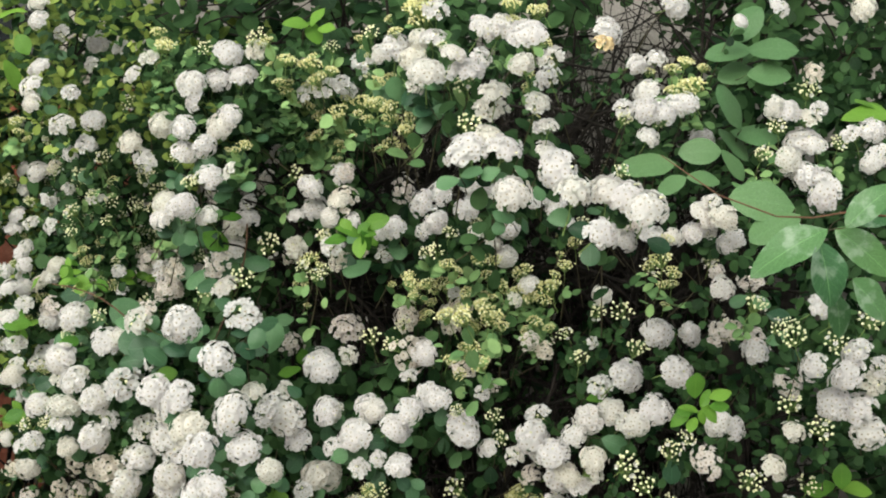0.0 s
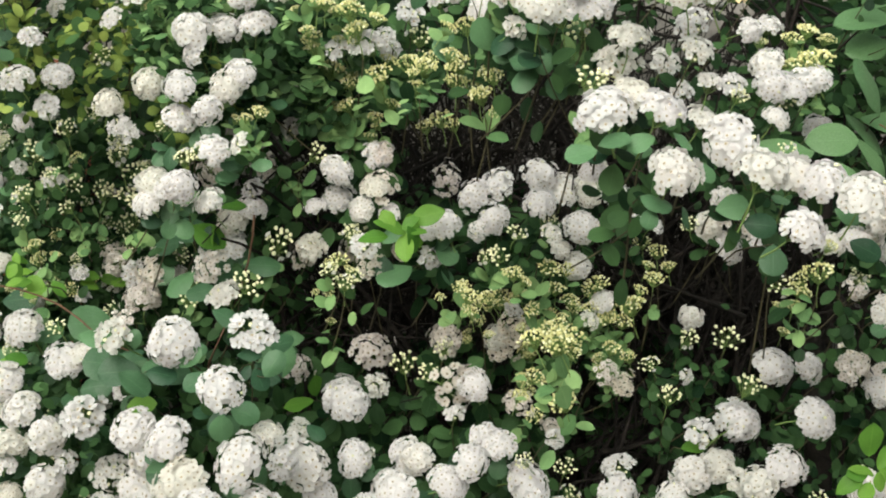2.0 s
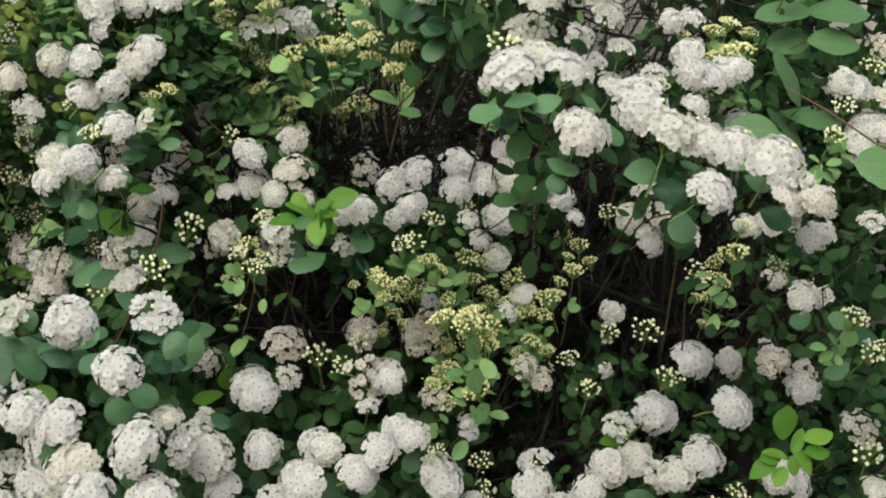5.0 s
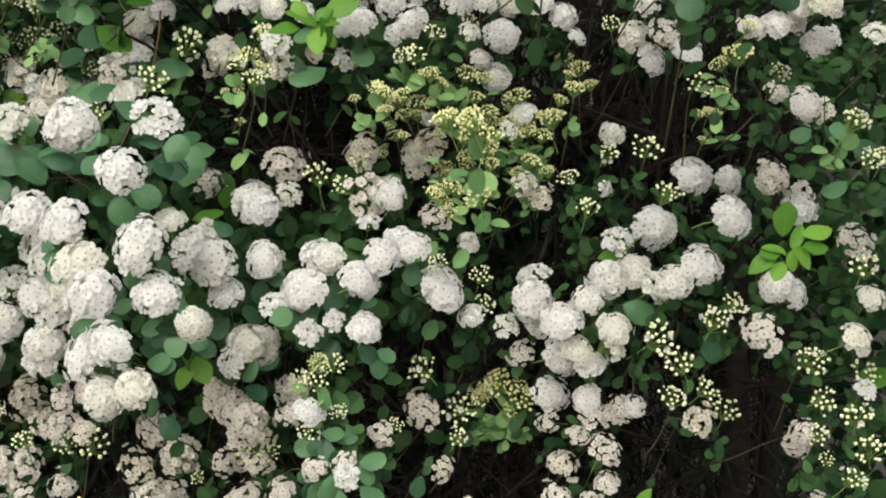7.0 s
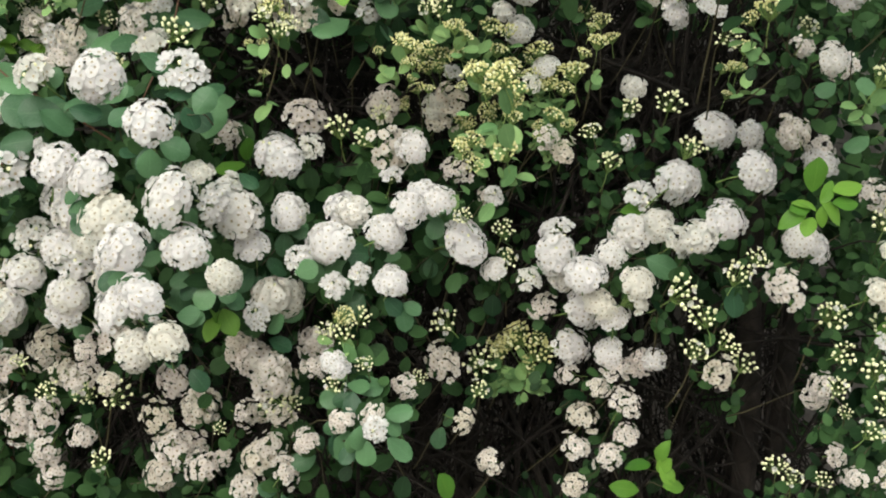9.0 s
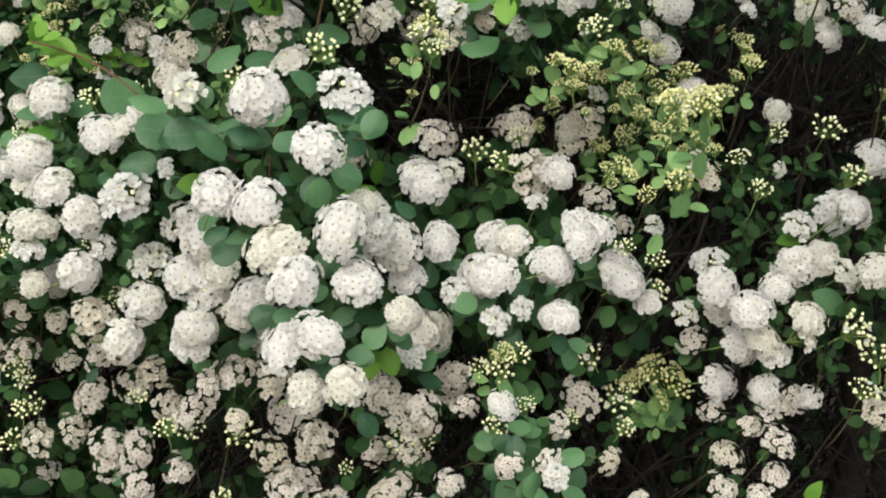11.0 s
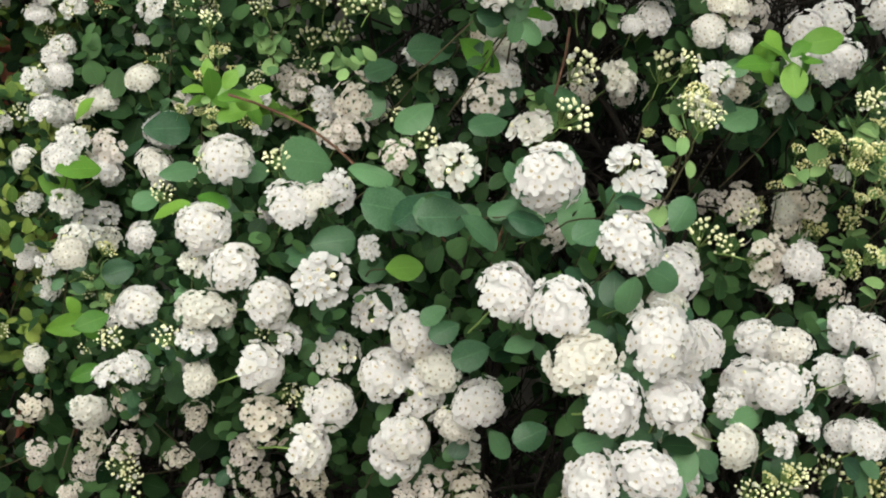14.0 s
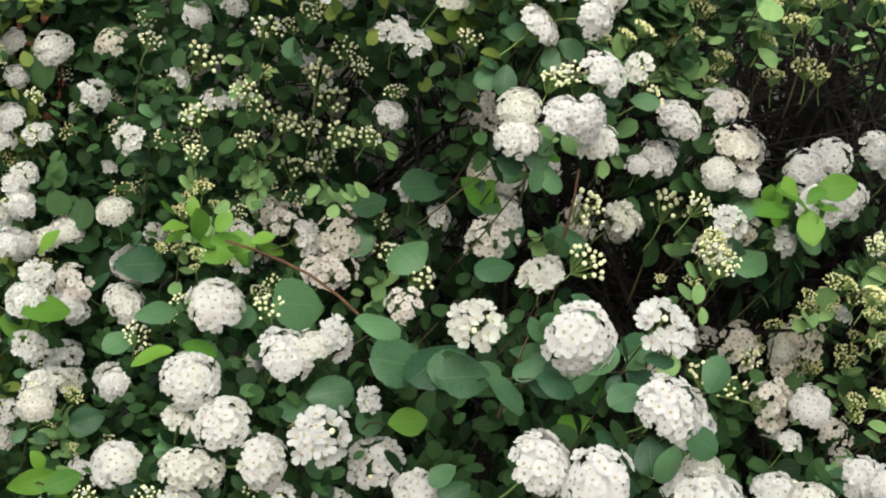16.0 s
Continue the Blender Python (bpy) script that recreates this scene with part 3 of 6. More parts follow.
bloom_patch([
    ('B', -0.490, 1.716, 1.342, 0.021), ('B', -0.537, 1.703, 1.356, 0.025), ('H', -0.612, 1.833, 1.368, 0.030), ('B', -0.503, 1.690, 1.379, 0.023),
    ('H', -0.551, 1.729, 1.387, 0.021), ('B', -0.531, 1.734, 1.405, 0.030), ('B', -0.575, 1.745, 1.414, 0.021), ('A', -0.603, 1.829, 1.416, 0.029),
    ('B', -0.488, 1.698, 1.432, 0.027), ('F', -0.542, 1.718, 1.439, 0.023), ('H', -0.474, 1.563, 1.451, 0.028), ('L', -0.497, 1.543, 1.477, 0.031),
    ('b', -0.560, 1.554, 1.482, 0.022), ('F', -0.501, 1.442, 1.502, 0.027), ('H', -0.483, 1.537, 1.518, 0.026), ('L', -0.503, 1.449, 1.523, 0.028),
    ('F', -0.520, 1.529, 1.551, 0.026), ('H', -0.483, 1.639, 1.562, 0.027), ('F', -0.493, 1.704, 1.598, 0.036), ('H', -0.508, 1.587, 1.599, 0.023),
])
bloom_patch([
    ('F', -0.525, 1.550, 1.612, 0.029), ('F', -0.528, 1.562, 1.637, 0.029), ('A', -0.423, 1.762, 0.735, 0.034), ('A', -0.433, 1.766, 0.763, 0.039),
    ('A', -0.388, 1.751, 0.791, 0.034), ('A', -0.438, 1.792, 0.800, 0.043), ('A', -0.467, 1.801, 0.802, 0.043), ('B', -0.375, 1.703, 0.858, 0.029),
    ('A', -0.445, 1.806, 0.878, 0.041), ('A', -0.398, 1.708, 0.883, 0.034), ('A', -0.371, 1.653, 0.895, 0.035), ('A', -0.323, 1.529, 0.924, 0.025),
    ('A', -0.413, 1.681, 0.927, 0.032), ('A', -0.352, 1.565, 0.946, 0.026), ('A', -0.329, 1.584, 0.954, 0.040), ('F', -0.435, 1.581, 0.985, 0.043),
    ('F', -0.368, 1.551, 0.996, 0.045), ('A', -0.468, 1.613, 0.999, 0.045), ('F', -0.365, 1.541, 1.010, 0.040), ('F', -0.418, 1.590, 1.021, 0.043),
])
bloom_patch([
    ('F', -0.326, 1.537, 1.024, 0.029), ('F', -0.313, 1.520, 1.046, 0.044), ('L', -0.354, 1.545, 1.046, 0.043), ('F', -0.378, 1.576, 1.053, 0.045),
    ('L', -0.414, 1.608, 1.060, 0.039), ('F', -0.344, 1.536, 1.068, 0.038), ('H', -0.459, 1.591, 1.075, 0.029), ('F', -0.362, 1.548, 1.091, 0.042),
    ('L', -0.383, 1.603, 1.100, 0.042), ('H', -0.436, 1.582, 1.126, 0.044), ('F', -0.313, 1.367, 1.153, 0.043), ('H', -0.399, 1.584, 1.155, 0.022),
    ('F', -0.345, 1.386, 1.158, 0.045), ('F', -0.462, 1.602, 1.182, 0.045), ('F', -0.446, 1.597, 1.189, 0.029), ('H', -0.426, 1.606, 1.196, 0.034),
    ('A', -0.391, 1.552, 1.232, 0.028), ('H', -0.375, 1.439, 1.233, 0.040), ('F', -0.316, 1.410, 1.234, 0.047), ('A', -0.406, 1.746, 1.235, 0.038),
])
bloom_patch([
    ('A', -0.407, 1.710, 1.239, 0.034), ('B', -0.343, 1.671, 1.245, 0.028), ('L', -0.455, 1.802, 1.248, 0.029), ('B', -0.352, 1.734, 1.258, 0.025),
    ('F', -0.374, 1.758, 1.261, 0.028), ('H', -0.424, 1.761, 1.263, 0.034), ('A', -0.398, 1.740, 1.268, 0.043), ('A', -0.445, 1.764, 1.276, 0.030),
    ('A', -0.452, 1.796, 1.279, 0.037), ('A', -0.309, 1.606, 1.285, 0.036), ('B', -0.363, 1.745, 1.287, 0.022), ('H', -0.324, 1.695, 1.295, 0.024),
    ('H', -0.349, 1.704, 1.315, 0.029), ('B', -0.433, 1.796, 1.323, 0.028), ('B', -0.406, 1.801, 1.331, 0.031), ('B', -0.412, 1.720, 1.354, 0.029),
    ('B', -0.399, 1.668, 1.355, 0.023), ('B', -0.430, 1.756, 1.359, 0.025), ('F', -0.351, 1.468, 1.359, 0.031), ('B', -0.457, 1.748, 1.361, 0.029),
])
bloom_patch([
    ('F', -0.389, 1.652, 1.374, 0.028), ('F', -0.326, 1.452, 1.376, 0.033), ('F', -0.316, 1.440, 1.376, 0.031), ('F', -0.350, 1.474, 1.380, 0.030),
    ('B', -0.417, 1.736, 1.385, 0.029), ('A', -0.312, 1.625, 1.388, 0.032), ('B', -0.388, 1.648, 1.393, 0.018), ('B', -0.436, 1.727, 1.402, 0.034),
    ('B', -0.321, 1.490, 1.403, 0.021), ('B', -0.309, 1.489, 1.408, 0.022), ('B', -0.413, 1.669, 1.411, 0.018), ('B', -0.426, 1.676, 1.423, 0.023),
    ('H', -0.392, 1.587, 1.426, 0.021), ('H', -0.406, 1.602, 1.433, 0.028), ('B', -0.356, 1.575, 1.434, 0.021), ('F', -0.329, 1.507, 1.442, 0.033),
    ('F', -0.398, 1.505, 1.454, 0.029), ('F', -0.328, 1.497, 1.473, 0.035), ('F', -0.367, 1.544, 1.477, 0.035), ('F', -0.467, 1.579, 1.484, 0.029),
])
bloom_patch([
    ('F', -0.314, 1.500, 1.508, 0.032), ('F', -0.318, 1.501, 1.527, 0.040), ('H', -0.409, 1.566, 1.544, 0.024), ('H', -0.381, 1.546, 1.563, 0.028),
    ('B', -0.304, 1.517, 1.575, 0.020), ('b', -0.355, 1.526, 1.578, 0.027), ('H', -0.448, 1.657, 1.586, 0.025), ('b', -0.370, 1.546, 1.597, 0.022),
    ('A', -0.283, 1.648, 0.783, 0.038), ('A', -0.236, 1.621, 0.800, 0.035), ('A', -0.183, 1.562, 0.803, 0.036), ('A', -0.216, 1.639, 0.804, 0.026),
    ('A', -0.253, 1.667, 0.815, 0.035), ('A', -0.270, 1.638, 0.817, 0.038), ('A', -0.172, 1.566, 0.834, 0.039), ('A', -0.143, 1.520, 0.835, 0.032),
    ('A', -0.288, 1.646, 0.849, 0.038), ('A', -0.159, 1.560, 0.850, 0.030), ('A', -0.240, 1.673, 0.855, 0.042), ('A', -0.241, 1.639, 0.868, 0.036),
])
bloom_patch([
    ('A', -0.171, 1.608, 0.872, 0.028), ('A', -0.186, 1.578, 0.877, 0.027), ('A', -0.149, 1.556, 0.885, 0.027), ('A', -0.273, 1.669, 0.886, 0.041),
    ('B', -0.137, 1.553, 0.899, 0.024), ('A', -0.158, 1.544, 0.929, 0.047), ('A', -0.181, 1.570, 0.941, 0.039), ('A', -0.192, 1.586, 0.945, 0.041),
    ('A', -0.291, 1.596, 0.946, 0.042), ('A', -0.159, 1.457, 0.955, 0.038), ('A', -0.196, 1.581, 0.957, 0.030), ('L', -0.299, 1.597, 0.987, 0.031),
    ('F', -0.269, 1.319, 1.015, 0.036), ('H', -0.174, 1.438, 1.019, 0.027), ('F', -0.242, 1.298, 1.028, 0.036), ('F', -0.148, 1.478, 1.031, 0.038),
    ('F', -0.162, 1.464, 1.033, 0.040), ('F', -0.289, 1.337, 1.046, 0.038), ('F', -0.264, 1.309, 1.063, 0.039), ('L', -0.135, 1.448, 1.071, 0.027),
])
bloom_patch([
    ('F', -0.198, 1.321, 1.079, 0.032), ('F', -0.181, 1.444, 1.084, 0.031), ('F', -0.233, 1.352, 1.097, 0.040), ('F', -0.282, 1.334, 1.098, 0.040),
    ('F', -0.144, 1.498, 1.108, 0.033), ('F', -0.149, 1.476, 1.114, 0.036), ('F', -0.199, 1.433, 1.118, 0.050), ('F', -0.298, 1.355, 1.122, 0.043),
    ('L', -0.212, 1.389, 1.128, 0.030), ('H', -0.205, 1.501, 1.135, 0.027), ('F', -0.248, 1.352, 1.140, 0.047), ('F', -0.227, 1.389, 1.157, 0.027),
    ('F', -0.159, 1.524, 1.160, 0.043), ('F', -0.162, 1.549, 1.163, 0.041), ('A', -0.221, 1.659, 1.171, 0.037), ('A', -0.134, 1.642, 1.195, 0.045),
    ('F', -0.268, 1.373, 1.200, 0.044), ('H', -0.246, 1.430, 1.243, 0.041), ('H', -0.287, 1.548, 1.263, 0.034), ('b', -0.178, 1.511, 1.273, 0.014),
])
bloom_patch([
    ('B', -0.262, 1.525, 1.277, 0.032), ('B', -0.163, 1.501, 1.284, 0.022), ('B', -0.153, 1.504, 1.291, 0.019), ('A', -0.138, 1.554, 1.297, 0.028),
    ('B', -0.177, 1.493, 1.298, 0.020), ('A', -0.210, 1.658, 1.302, 0.032), ('A', -0.157, 1.681, 1.307, 0.032), ('b', -0.169, 1.504, 1.308, 0.018),
    ('F', -0.291, 1.634, 1.308, 0.036), ('H', -0.200, 1.595, 1.312, 0.032), ('B', -0.237, 1.588, 1.315, 0.034), ('H', -0.143, 1.525, 1.319, 0.028),
    ('B', -0.154, 1.601, 1.326, 0.033), ('B', -0.158, 1.549, 1.330, 0.022), ('F', -0.290, 1.634, 1.336, 0.034), ('A', -0.298, 1.664, 1.337, 0.032),
    ('F', -0.268, 1.617, 1.352, 0.031), ('F', -0.149, 1.540, 1.357, 0.029), ('F', -0.198, 1.581, 1.357, 0.023), ('F', -0.293, 1.463, 1.361, 0.029),
])
bloom_patch([
    ('F', -0.174, 1.594, 1.366, 0.033), ('H', -0.268, 1.623, 1.371, 0.027), ('F', -0.136, 1.536, 1.379, 0.028), ('A', -0.131, 1.551, 1.381, 0.036),
    ('A', -0.265, 1.767, 1.396, 0.031), ('F', -0.176, 1.565, 1.396, 0.033), ('F', -0.292, 1.473, 1.411, 0.033), ('B', -0.196, 1.581, 1.411, 0.027),
    ('F', -0.136, 1.575, 1.412, 0.032), ('H', -0.265, 1.470, 1.419, 0.024), ('H', -0.229, 1.650, 1.440, 0.028), ('F', -0.299, 1.482, 1.450, 0.032),
    ('b', -0.251, 1.498, 1.451, 0.018), ('b', -0.137, 1.575, 1.453, 0.018), ('b', -0.169, 1.575, 1.464, 0.023), ('F', -0.283, 1.499, 1.473, 0.035),
    ('F', -0.272, 1.506, 1.487, 0.033), ('b', -0.164, 1.573, 1.488, 0.023), ('b', -0.134, 1.524, 1.496, 0.026), ('b', -0.184, 1.578, 1.502, 0.027),
])
bloom_patch([
    ('H', -0.176, 1.541, 1.519, 0.029), ('H', -0.147, 1.518, 1.521, 0.036), ('b', -0.204, 1.541, 1.529, 0.025), ('b', -0.159, 1.492, 1.534, 0.025),
    ('F', -0.291, 1.531, 1.534, 0.033), ('F', -0.260, 1.538, 1.540, 0.038), ('b', -0.164, 1.477, 1.551, 0.028), ('b', -0.180, 1.526, 1.556, 0.016),
    ('b', -0.195, 1.473, 1.557, 0.021), ('F', -0.278, 1.538, 1.570, 0.038), ('H', -0.235, 1.505, 1.570, 0.029), ('B', -0.140, 1.494, 1.573, 0.021),
    ('b', -0.220, 1.478, 1.579, 0.018), ('B', -0.232, 1.488, 1.586, 0.025), ('A', -0.123, 1.482, 0.881, 0.028), ('A', 0.039, 1.505, 0.898, 0.026),
    ('A', -0.094, 1.372, 0.940, 0.023), ('A', 0.021, 1.563, 0.945, 0.038), ('A', -0.028, 1.466, 0.946, 0.027), ('H', -0.066, 1.318, 0.951, 0.023),
])
bloom_patch([
    ('A', -0.114, 1.572, 0.952, 0.037), ('B', -0.015, 1.466, 0.955, 0.017), ('A', -0.068, 1.338, 0.957, 0.020), ('B', -0.100, 1.408, 0.961, 0.021),
    ('A', -0.117, 1.461, 0.964, 0.024), ('H', -0.093, 1.434, 0.972, 0.021), ('A', -0.117, 1.522, 0.975, 0.034), ('B', -0.072, 1.411, 0.982, 0.018),
    ('F', -0.102, 1.375, 0.992, 0.025), ('B', 0.017, 1.533, 0.995, 0.029), ('B', -0.110, 1.447, 1.004, 0.020), ('B', -0.093, 1.432, 1.006, 0.025),
    ('B', -0.078, 1.436, 1.021, 0.023), ('b', -0.092, 1.423, 1.027, 0.020), ('H', -0.103, 1.426, 1.052, 0.026), ('F', -0.052, 1.421, 1.060, 0.026),
    ('H', -0.080, 1.427, 1.064, 0.023), ('F', -0.053, 1.388, 1.066, 0.029), ('F', 0.026, 1.505, 1.084, 0.040), ('F', -0.113, 1.466, 1.086, 0.043),
])
bloom_patch([
    ('F', 0.026, 1.480, 1.089, 0.044), ('F', -0.108, 1.423, 1.094, 0.038), ('F', -0.059, 1.434, 1.102, 0.034), ('F', -0.057, 1.406, 1.109, 0.035),
    ('F', -0.094, 1.486, 1.115, 0.041), ('B', 0.018, 1.455, 1.118, 0.019), ('F', -0.087, 1.456, 1.119, 0.035), ('F', -0.017, 1.490, 1.129, 0.038),
    ('F', -0.006, 1.470, 1.131, 0.034), ('F', -0.040, 1.398, 1.132, 0.033), ('H', -0.045, 1.549, 1.143, 0.023), ('A', 0.028, 1.591, 1.148, 0.031),
    ('A', -0.046, 1.579, 1.167, 0.046), ('H', -0.128, 1.572, 1.168, 0.026), ('A', -0.033, 1.595, 1.169, 0.037), ('F', -0.024, 1.554, 1.174, 0.035),
    ('B', -0.071, 1.602, 1.178, 0.026), ('b', 0.039, 1.548, 1.185, 0.023), ('B', -0.099, 1.604, 1.187, 0.031), ('A', 0.013, 1.653, 1.196, 0.031),
])
bloom_patch([
    ('B', -0.054, 1.606, 1.205, 0.026), ('A', -0.055, 1.684, 1.208, 0.029), ('A', -0.050, 1.632, 1.212, 0.037), ('F', 0.009, 1.648, 1.213, 0.030),
    ('A', 0.026, 1.644, 1.221, 0.037), ('b', -0.016, 1.630, 1.232, 0.018), ('H', 0.016, 1.584, 1.250, 0.024), ('b', -0.011, 1.590, 1.255, 0.021),
    ('b', 0.021, 1.308, 1.257, 0.028), ('b', 0.030, 1.531, 1.258, 0.020), ('b', -0.000, 1.547, 1.270, 0.023), ('b', -0.022, 1.477, 1.276, 0.019),
    ('b', -0.040, 1.473, 1.277, 0.021), ('b', -0.045, 1.516, 1.282, 0.019), ('b', 0.006, 1.505, 1.298, 0.022), ('H', -0.076, 1.553, 1.308, 0.029),
    ('B', -0.023, 1.505, 1.313, 0.019), ('B', -0.009, 1.508, 1.314, 0.024), ('A', -0.105, 1.562, 1.316, 0.026), ('B', 0.010, 1.516, 1.337, 0.022),
])
bloom_patch([
    ('F', -0.078, 1.516, 1.339, 0.024), ('F', -0.065, 1.519, 1.343, 0.035), ('F', -0.119, 1.543, 1.352, 0.022), ('A', -0.056, 1.649, 1.390, 0.033),
    ('A', -0.128, 1.567, 1.416, 0.029), ('F', 0.023, 1.146, 1.445, 0.039), ('b', -0.070, 1.556, 1.453, 0.025), ('b', -0.043, 1.394, 1.469, 0.023),
    ('B', 0.027, 1.223, 1.471, 0.029), ('b', -0.038, 1.334, 1.481, 0.019), ('b', -0.064, 1.427, 1.483, 0.020), ('b', -0.063, 1.404, 1.496, 0.024),
])
bloom_patch([
    ('b', -0.089, 1.511, 1.503, 0.026), ('b', -0.105, 1.534, 1.507, 0.026), ('H', -0.030, 1.260, 1.513, 0.021), ('B', 0.024, 1.261, 1.516, 0.026),
    ('H', 0.003, 1.235, 1.519, 0.023), ('H', -0.123, 1.557, 1.521, 0.023), ('F', -0.017, 1.200, 1.524, 0.038), ('b', -0.061, 1.356, 1.526, 0.023),
    ('H', -0.130, 1.525, 1.529, 0.026), ('F', 0.026, 1.246, 1.529, 0.035), ('B', -0.092, 1.556, 1.536, 0.028), ('F', -0.032, 1.250, 1.541, 0.030),
    ('F', 0.010, 1.230, 1.545, 0.025), ('B', -0.001, 1.228, 1.553, 0.012), ('H', -0.083, 1.414, 1.553, 0.020), ('F', -0.071, 1.337, 1.553, 0.023),
    ('F', -0.051, 1.283, 1.555, 0.036), ('F', -0.034, 1.474, 1.555, 0.037), ('H', -0.105, 1.540, 1.556, 0.033), ('L', -0.011, 1.257, 1.563, 0.027),
])
bloom_patch([
    ('F', -0.025, 1.267, 1.563, 0.024), ('F', 0.039, 1.167, 1.565, 0.028), ('b', -0.051, 1.270, 1.571, 0.017), ('b', -0.095, 1.386, 1.574, 0.016),
    ('B', -0.081, 1.344, 1.577, 0.021), ('H', -0.008, 1.255, 1.591, 0.030), ('b', -0.023, 1.267, 1.599, 0.036), ('A', 0.153, 1.479, 0.839, 0.026),
    ('A', 0.062, 1.469, 0.868, 0.028), ('A', 0.190, 1.488, 0.868, 0.030), ('A', 0.159, 1.502, 0.872, 0.028), ('A', 0.210, 1.495, 0.888, 0.028),
    ('A', 0.168, 1.525, 0.899, 0.033), ('A', 0.201, 1.483, 0.927, 0.031), ('B', 0.054, 1.513, 0.930, 0.023), ('A', 0.176, 1.494, 0.940, 0.023),
    ('A', 0.151, 1.534, 0.942, 0.027), ('B', 0.063, 1.569, 0.944, 0.032), ('b', 0.091, 1.613, 0.946, 0.025), ('b', 0.131, 1.583, 0.954, 0.033),
])
bloom_patch([
    ('A', 0.210, 1.501, 0.960, 0.026), ('b', 0.105, 1.591, 0.968, 0.036), ('A', 0.182, 1.477, 0.969, 0.031), ('F', 0.150, 1.523, 0.976, 0.037),
    ('F', 0.177, 1.476, 0.982, 0.031), ('A', 0.115, 1.517, 1.019, 0.026), ('F', 0.173, 1.454, 1.023, 0.033), ('F', 0.150, 1.484, 1.026, 0.041),
    ('F', 0.156, 1.445, 1.039, 0.033), ('H', 0.184, 1.427, 1.047, 0.032), ('H', 0.093, 1.485, 1.053, 0.025), ('F', 0.125, 1.482, 1.057, 0.030),
    ('F', 0.058, 1.492, 1.061, 0.026), ('F', 0.186, 1.421, 1.066, 0.034), ('B', 0.076, 1.518, 1.068, 0.023), ('F', 0.136, 1.433, 1.070, 0.040),
    ('F', 0.113, 1.462, 1.084, 0.043), ('F', 0.164, 1.444, 1.090, 0.033), ('H', 0.124, 1.518, 1.098, 0.031), ('B', 0.067, 1.506, 1.099, 0.025),
])
bloom_patch([
    ('F', 0.183, 1.455, 1.107, 0.039), ('A', 0.068, 1.624, 1.117, 0.020), ('H', 0.049, 1.474, 1.137, 0.019), ('H', 0.202, 1.496, 1.139, 0.034),
    ('B', 0.183, 1.548, 1.168, 0.026), ('A', 0.136, 1.575, 1.175, 0.031), ('b', 0.046, 1.409, 1.186, 0.026), ('A', 0.116, 1.558, 1.190, 0.026),
    ('H', 0.198, 1.544, 1.190, 0.018), ('B', 0.164, 1.566, 1.198, 0.021), ('b', 0.041, 1.650, 1.198, 0.025), ('b', 0.079, 1.557, 1.210, 0.021),
    ('b', 0.064, 1.627, 1.213, 0.025), ('b', 0.125, 1.573, 1.214, 0.024), ('B', 0.209, 1.585, 1.224, 0.027), ('b', 0.051, 1.544, 1.238, 0.020),
    ('b', 0.138, 1.589, 1.241, 0.024), ('b', 0.058, 1.463, 1.242, 0.027), ('L', 0.096, 1.560, 1.245, 0.021), ('b', 0.119, 1.585, 1.246, 0.024),
])
bloom_patch([
    ('b', 0.144, 1.579, 1.260, 0.032), ('F', 0.116, 1.590, 1.262, 0.029), ('b', 0.078, 1.578, 1.264, 0.021), ('b', 0.110, 1.597, 1.281, 0.027),
    ('b', 0.162, 1.553, 1.292, 0.022), ('b', 0.048, 1.548, 1.301, 0.025), ('b', 0.183, 1.633, 1.316, 0.025), ('B', 0.043, 1.511, 1.350, 0.019),
    ('B', 0.175, 1.474, 1.353, 0.019), ('F', 0.146, 1.090, 1.368, 0.035),
])
bloom_patch([
    ('F', 0.190, 1.094, 1.391, 0.039), ('F', 0.178, 1.140, 1.400, 0.033), ('F', 0.065, 1.112, 1.404, 0.036), ('F', 0.050, 1.333, 1.404, 0.024),
    ('F', 0.162, 1.157, 1.405, 0.041), ('F', 0.123, 1.106, 1.406, 0.036), ('B', 0.188, 1.242, 1.422, 0.018), ('F', 0.110, 1.138, 1.427, 0.037),
    ('F', 0.106, 1.193, 1.443, 0.029), ('F', 0.059, 1.130, 1.446, 0.036), ('F', 0.045, 1.158, 1.457, 0.030), ('H', 0.104, 1.255, 1.468, 0.021),
    ('H', 0.105, 1.179, 1.469, 0.022), ('H', 0.051, 1.247, 1.488, 0.033), ('L', 0.093, 1.176, 1.492, 0.025), ('H', 0.104, 1.315, 1.496, 0.027),
    ('F', 0.053, 1.215, 1.505, 0.030), ('b', 0.142, 1.743, 1.512, 0.029), ('L', 0.111, 1.255, 1.521, 0.030),
])
bloom_patch([
    ('F', 0.077, 1.153, 1.528, 0.030), ('H', 0.110, 1.207, 1.538, 0.029), ('L', 0.041, 1.256, 1.542, 0.023), ('F', 0.076, 1.065, 1.549, 0.035),
    ('B', 0.086, 1.198, 1.551, 0.014), ('b', 0.123, 1.720, 1.553, 0.022), ('F', 0.058, 1.158, 1.564, 0.030), ('F', 0.088, 1.195, 1.567, 0.022),
    ('O', 0.191, 1.415, 1.571, 0.025), ('b', 0.089, 1.130, 1.577, 0.021), ('b', 0.066, 1.149, 1.585, 0.022), ('B', 0.372, 1.446, 0.862, 0.023),
    ('B', 0.362, 1.462, 0.869, 0.026), ('B', 0.352, 1.551, 0.952, 0.031), ('A', 0.290, 1.464, 0.966, 0.037), ('A', 0.218, 1.492, 0.969, 0.026),
    ('F', 0.227, 1.481, 0.974, 0.026), ('B', 0.370, 1.366, 0.981, 0.024), ('B', 0.245, 1.414, 1.001, 0.027), ('B', 0.284, 1.431, 1.006, 0.027),
])
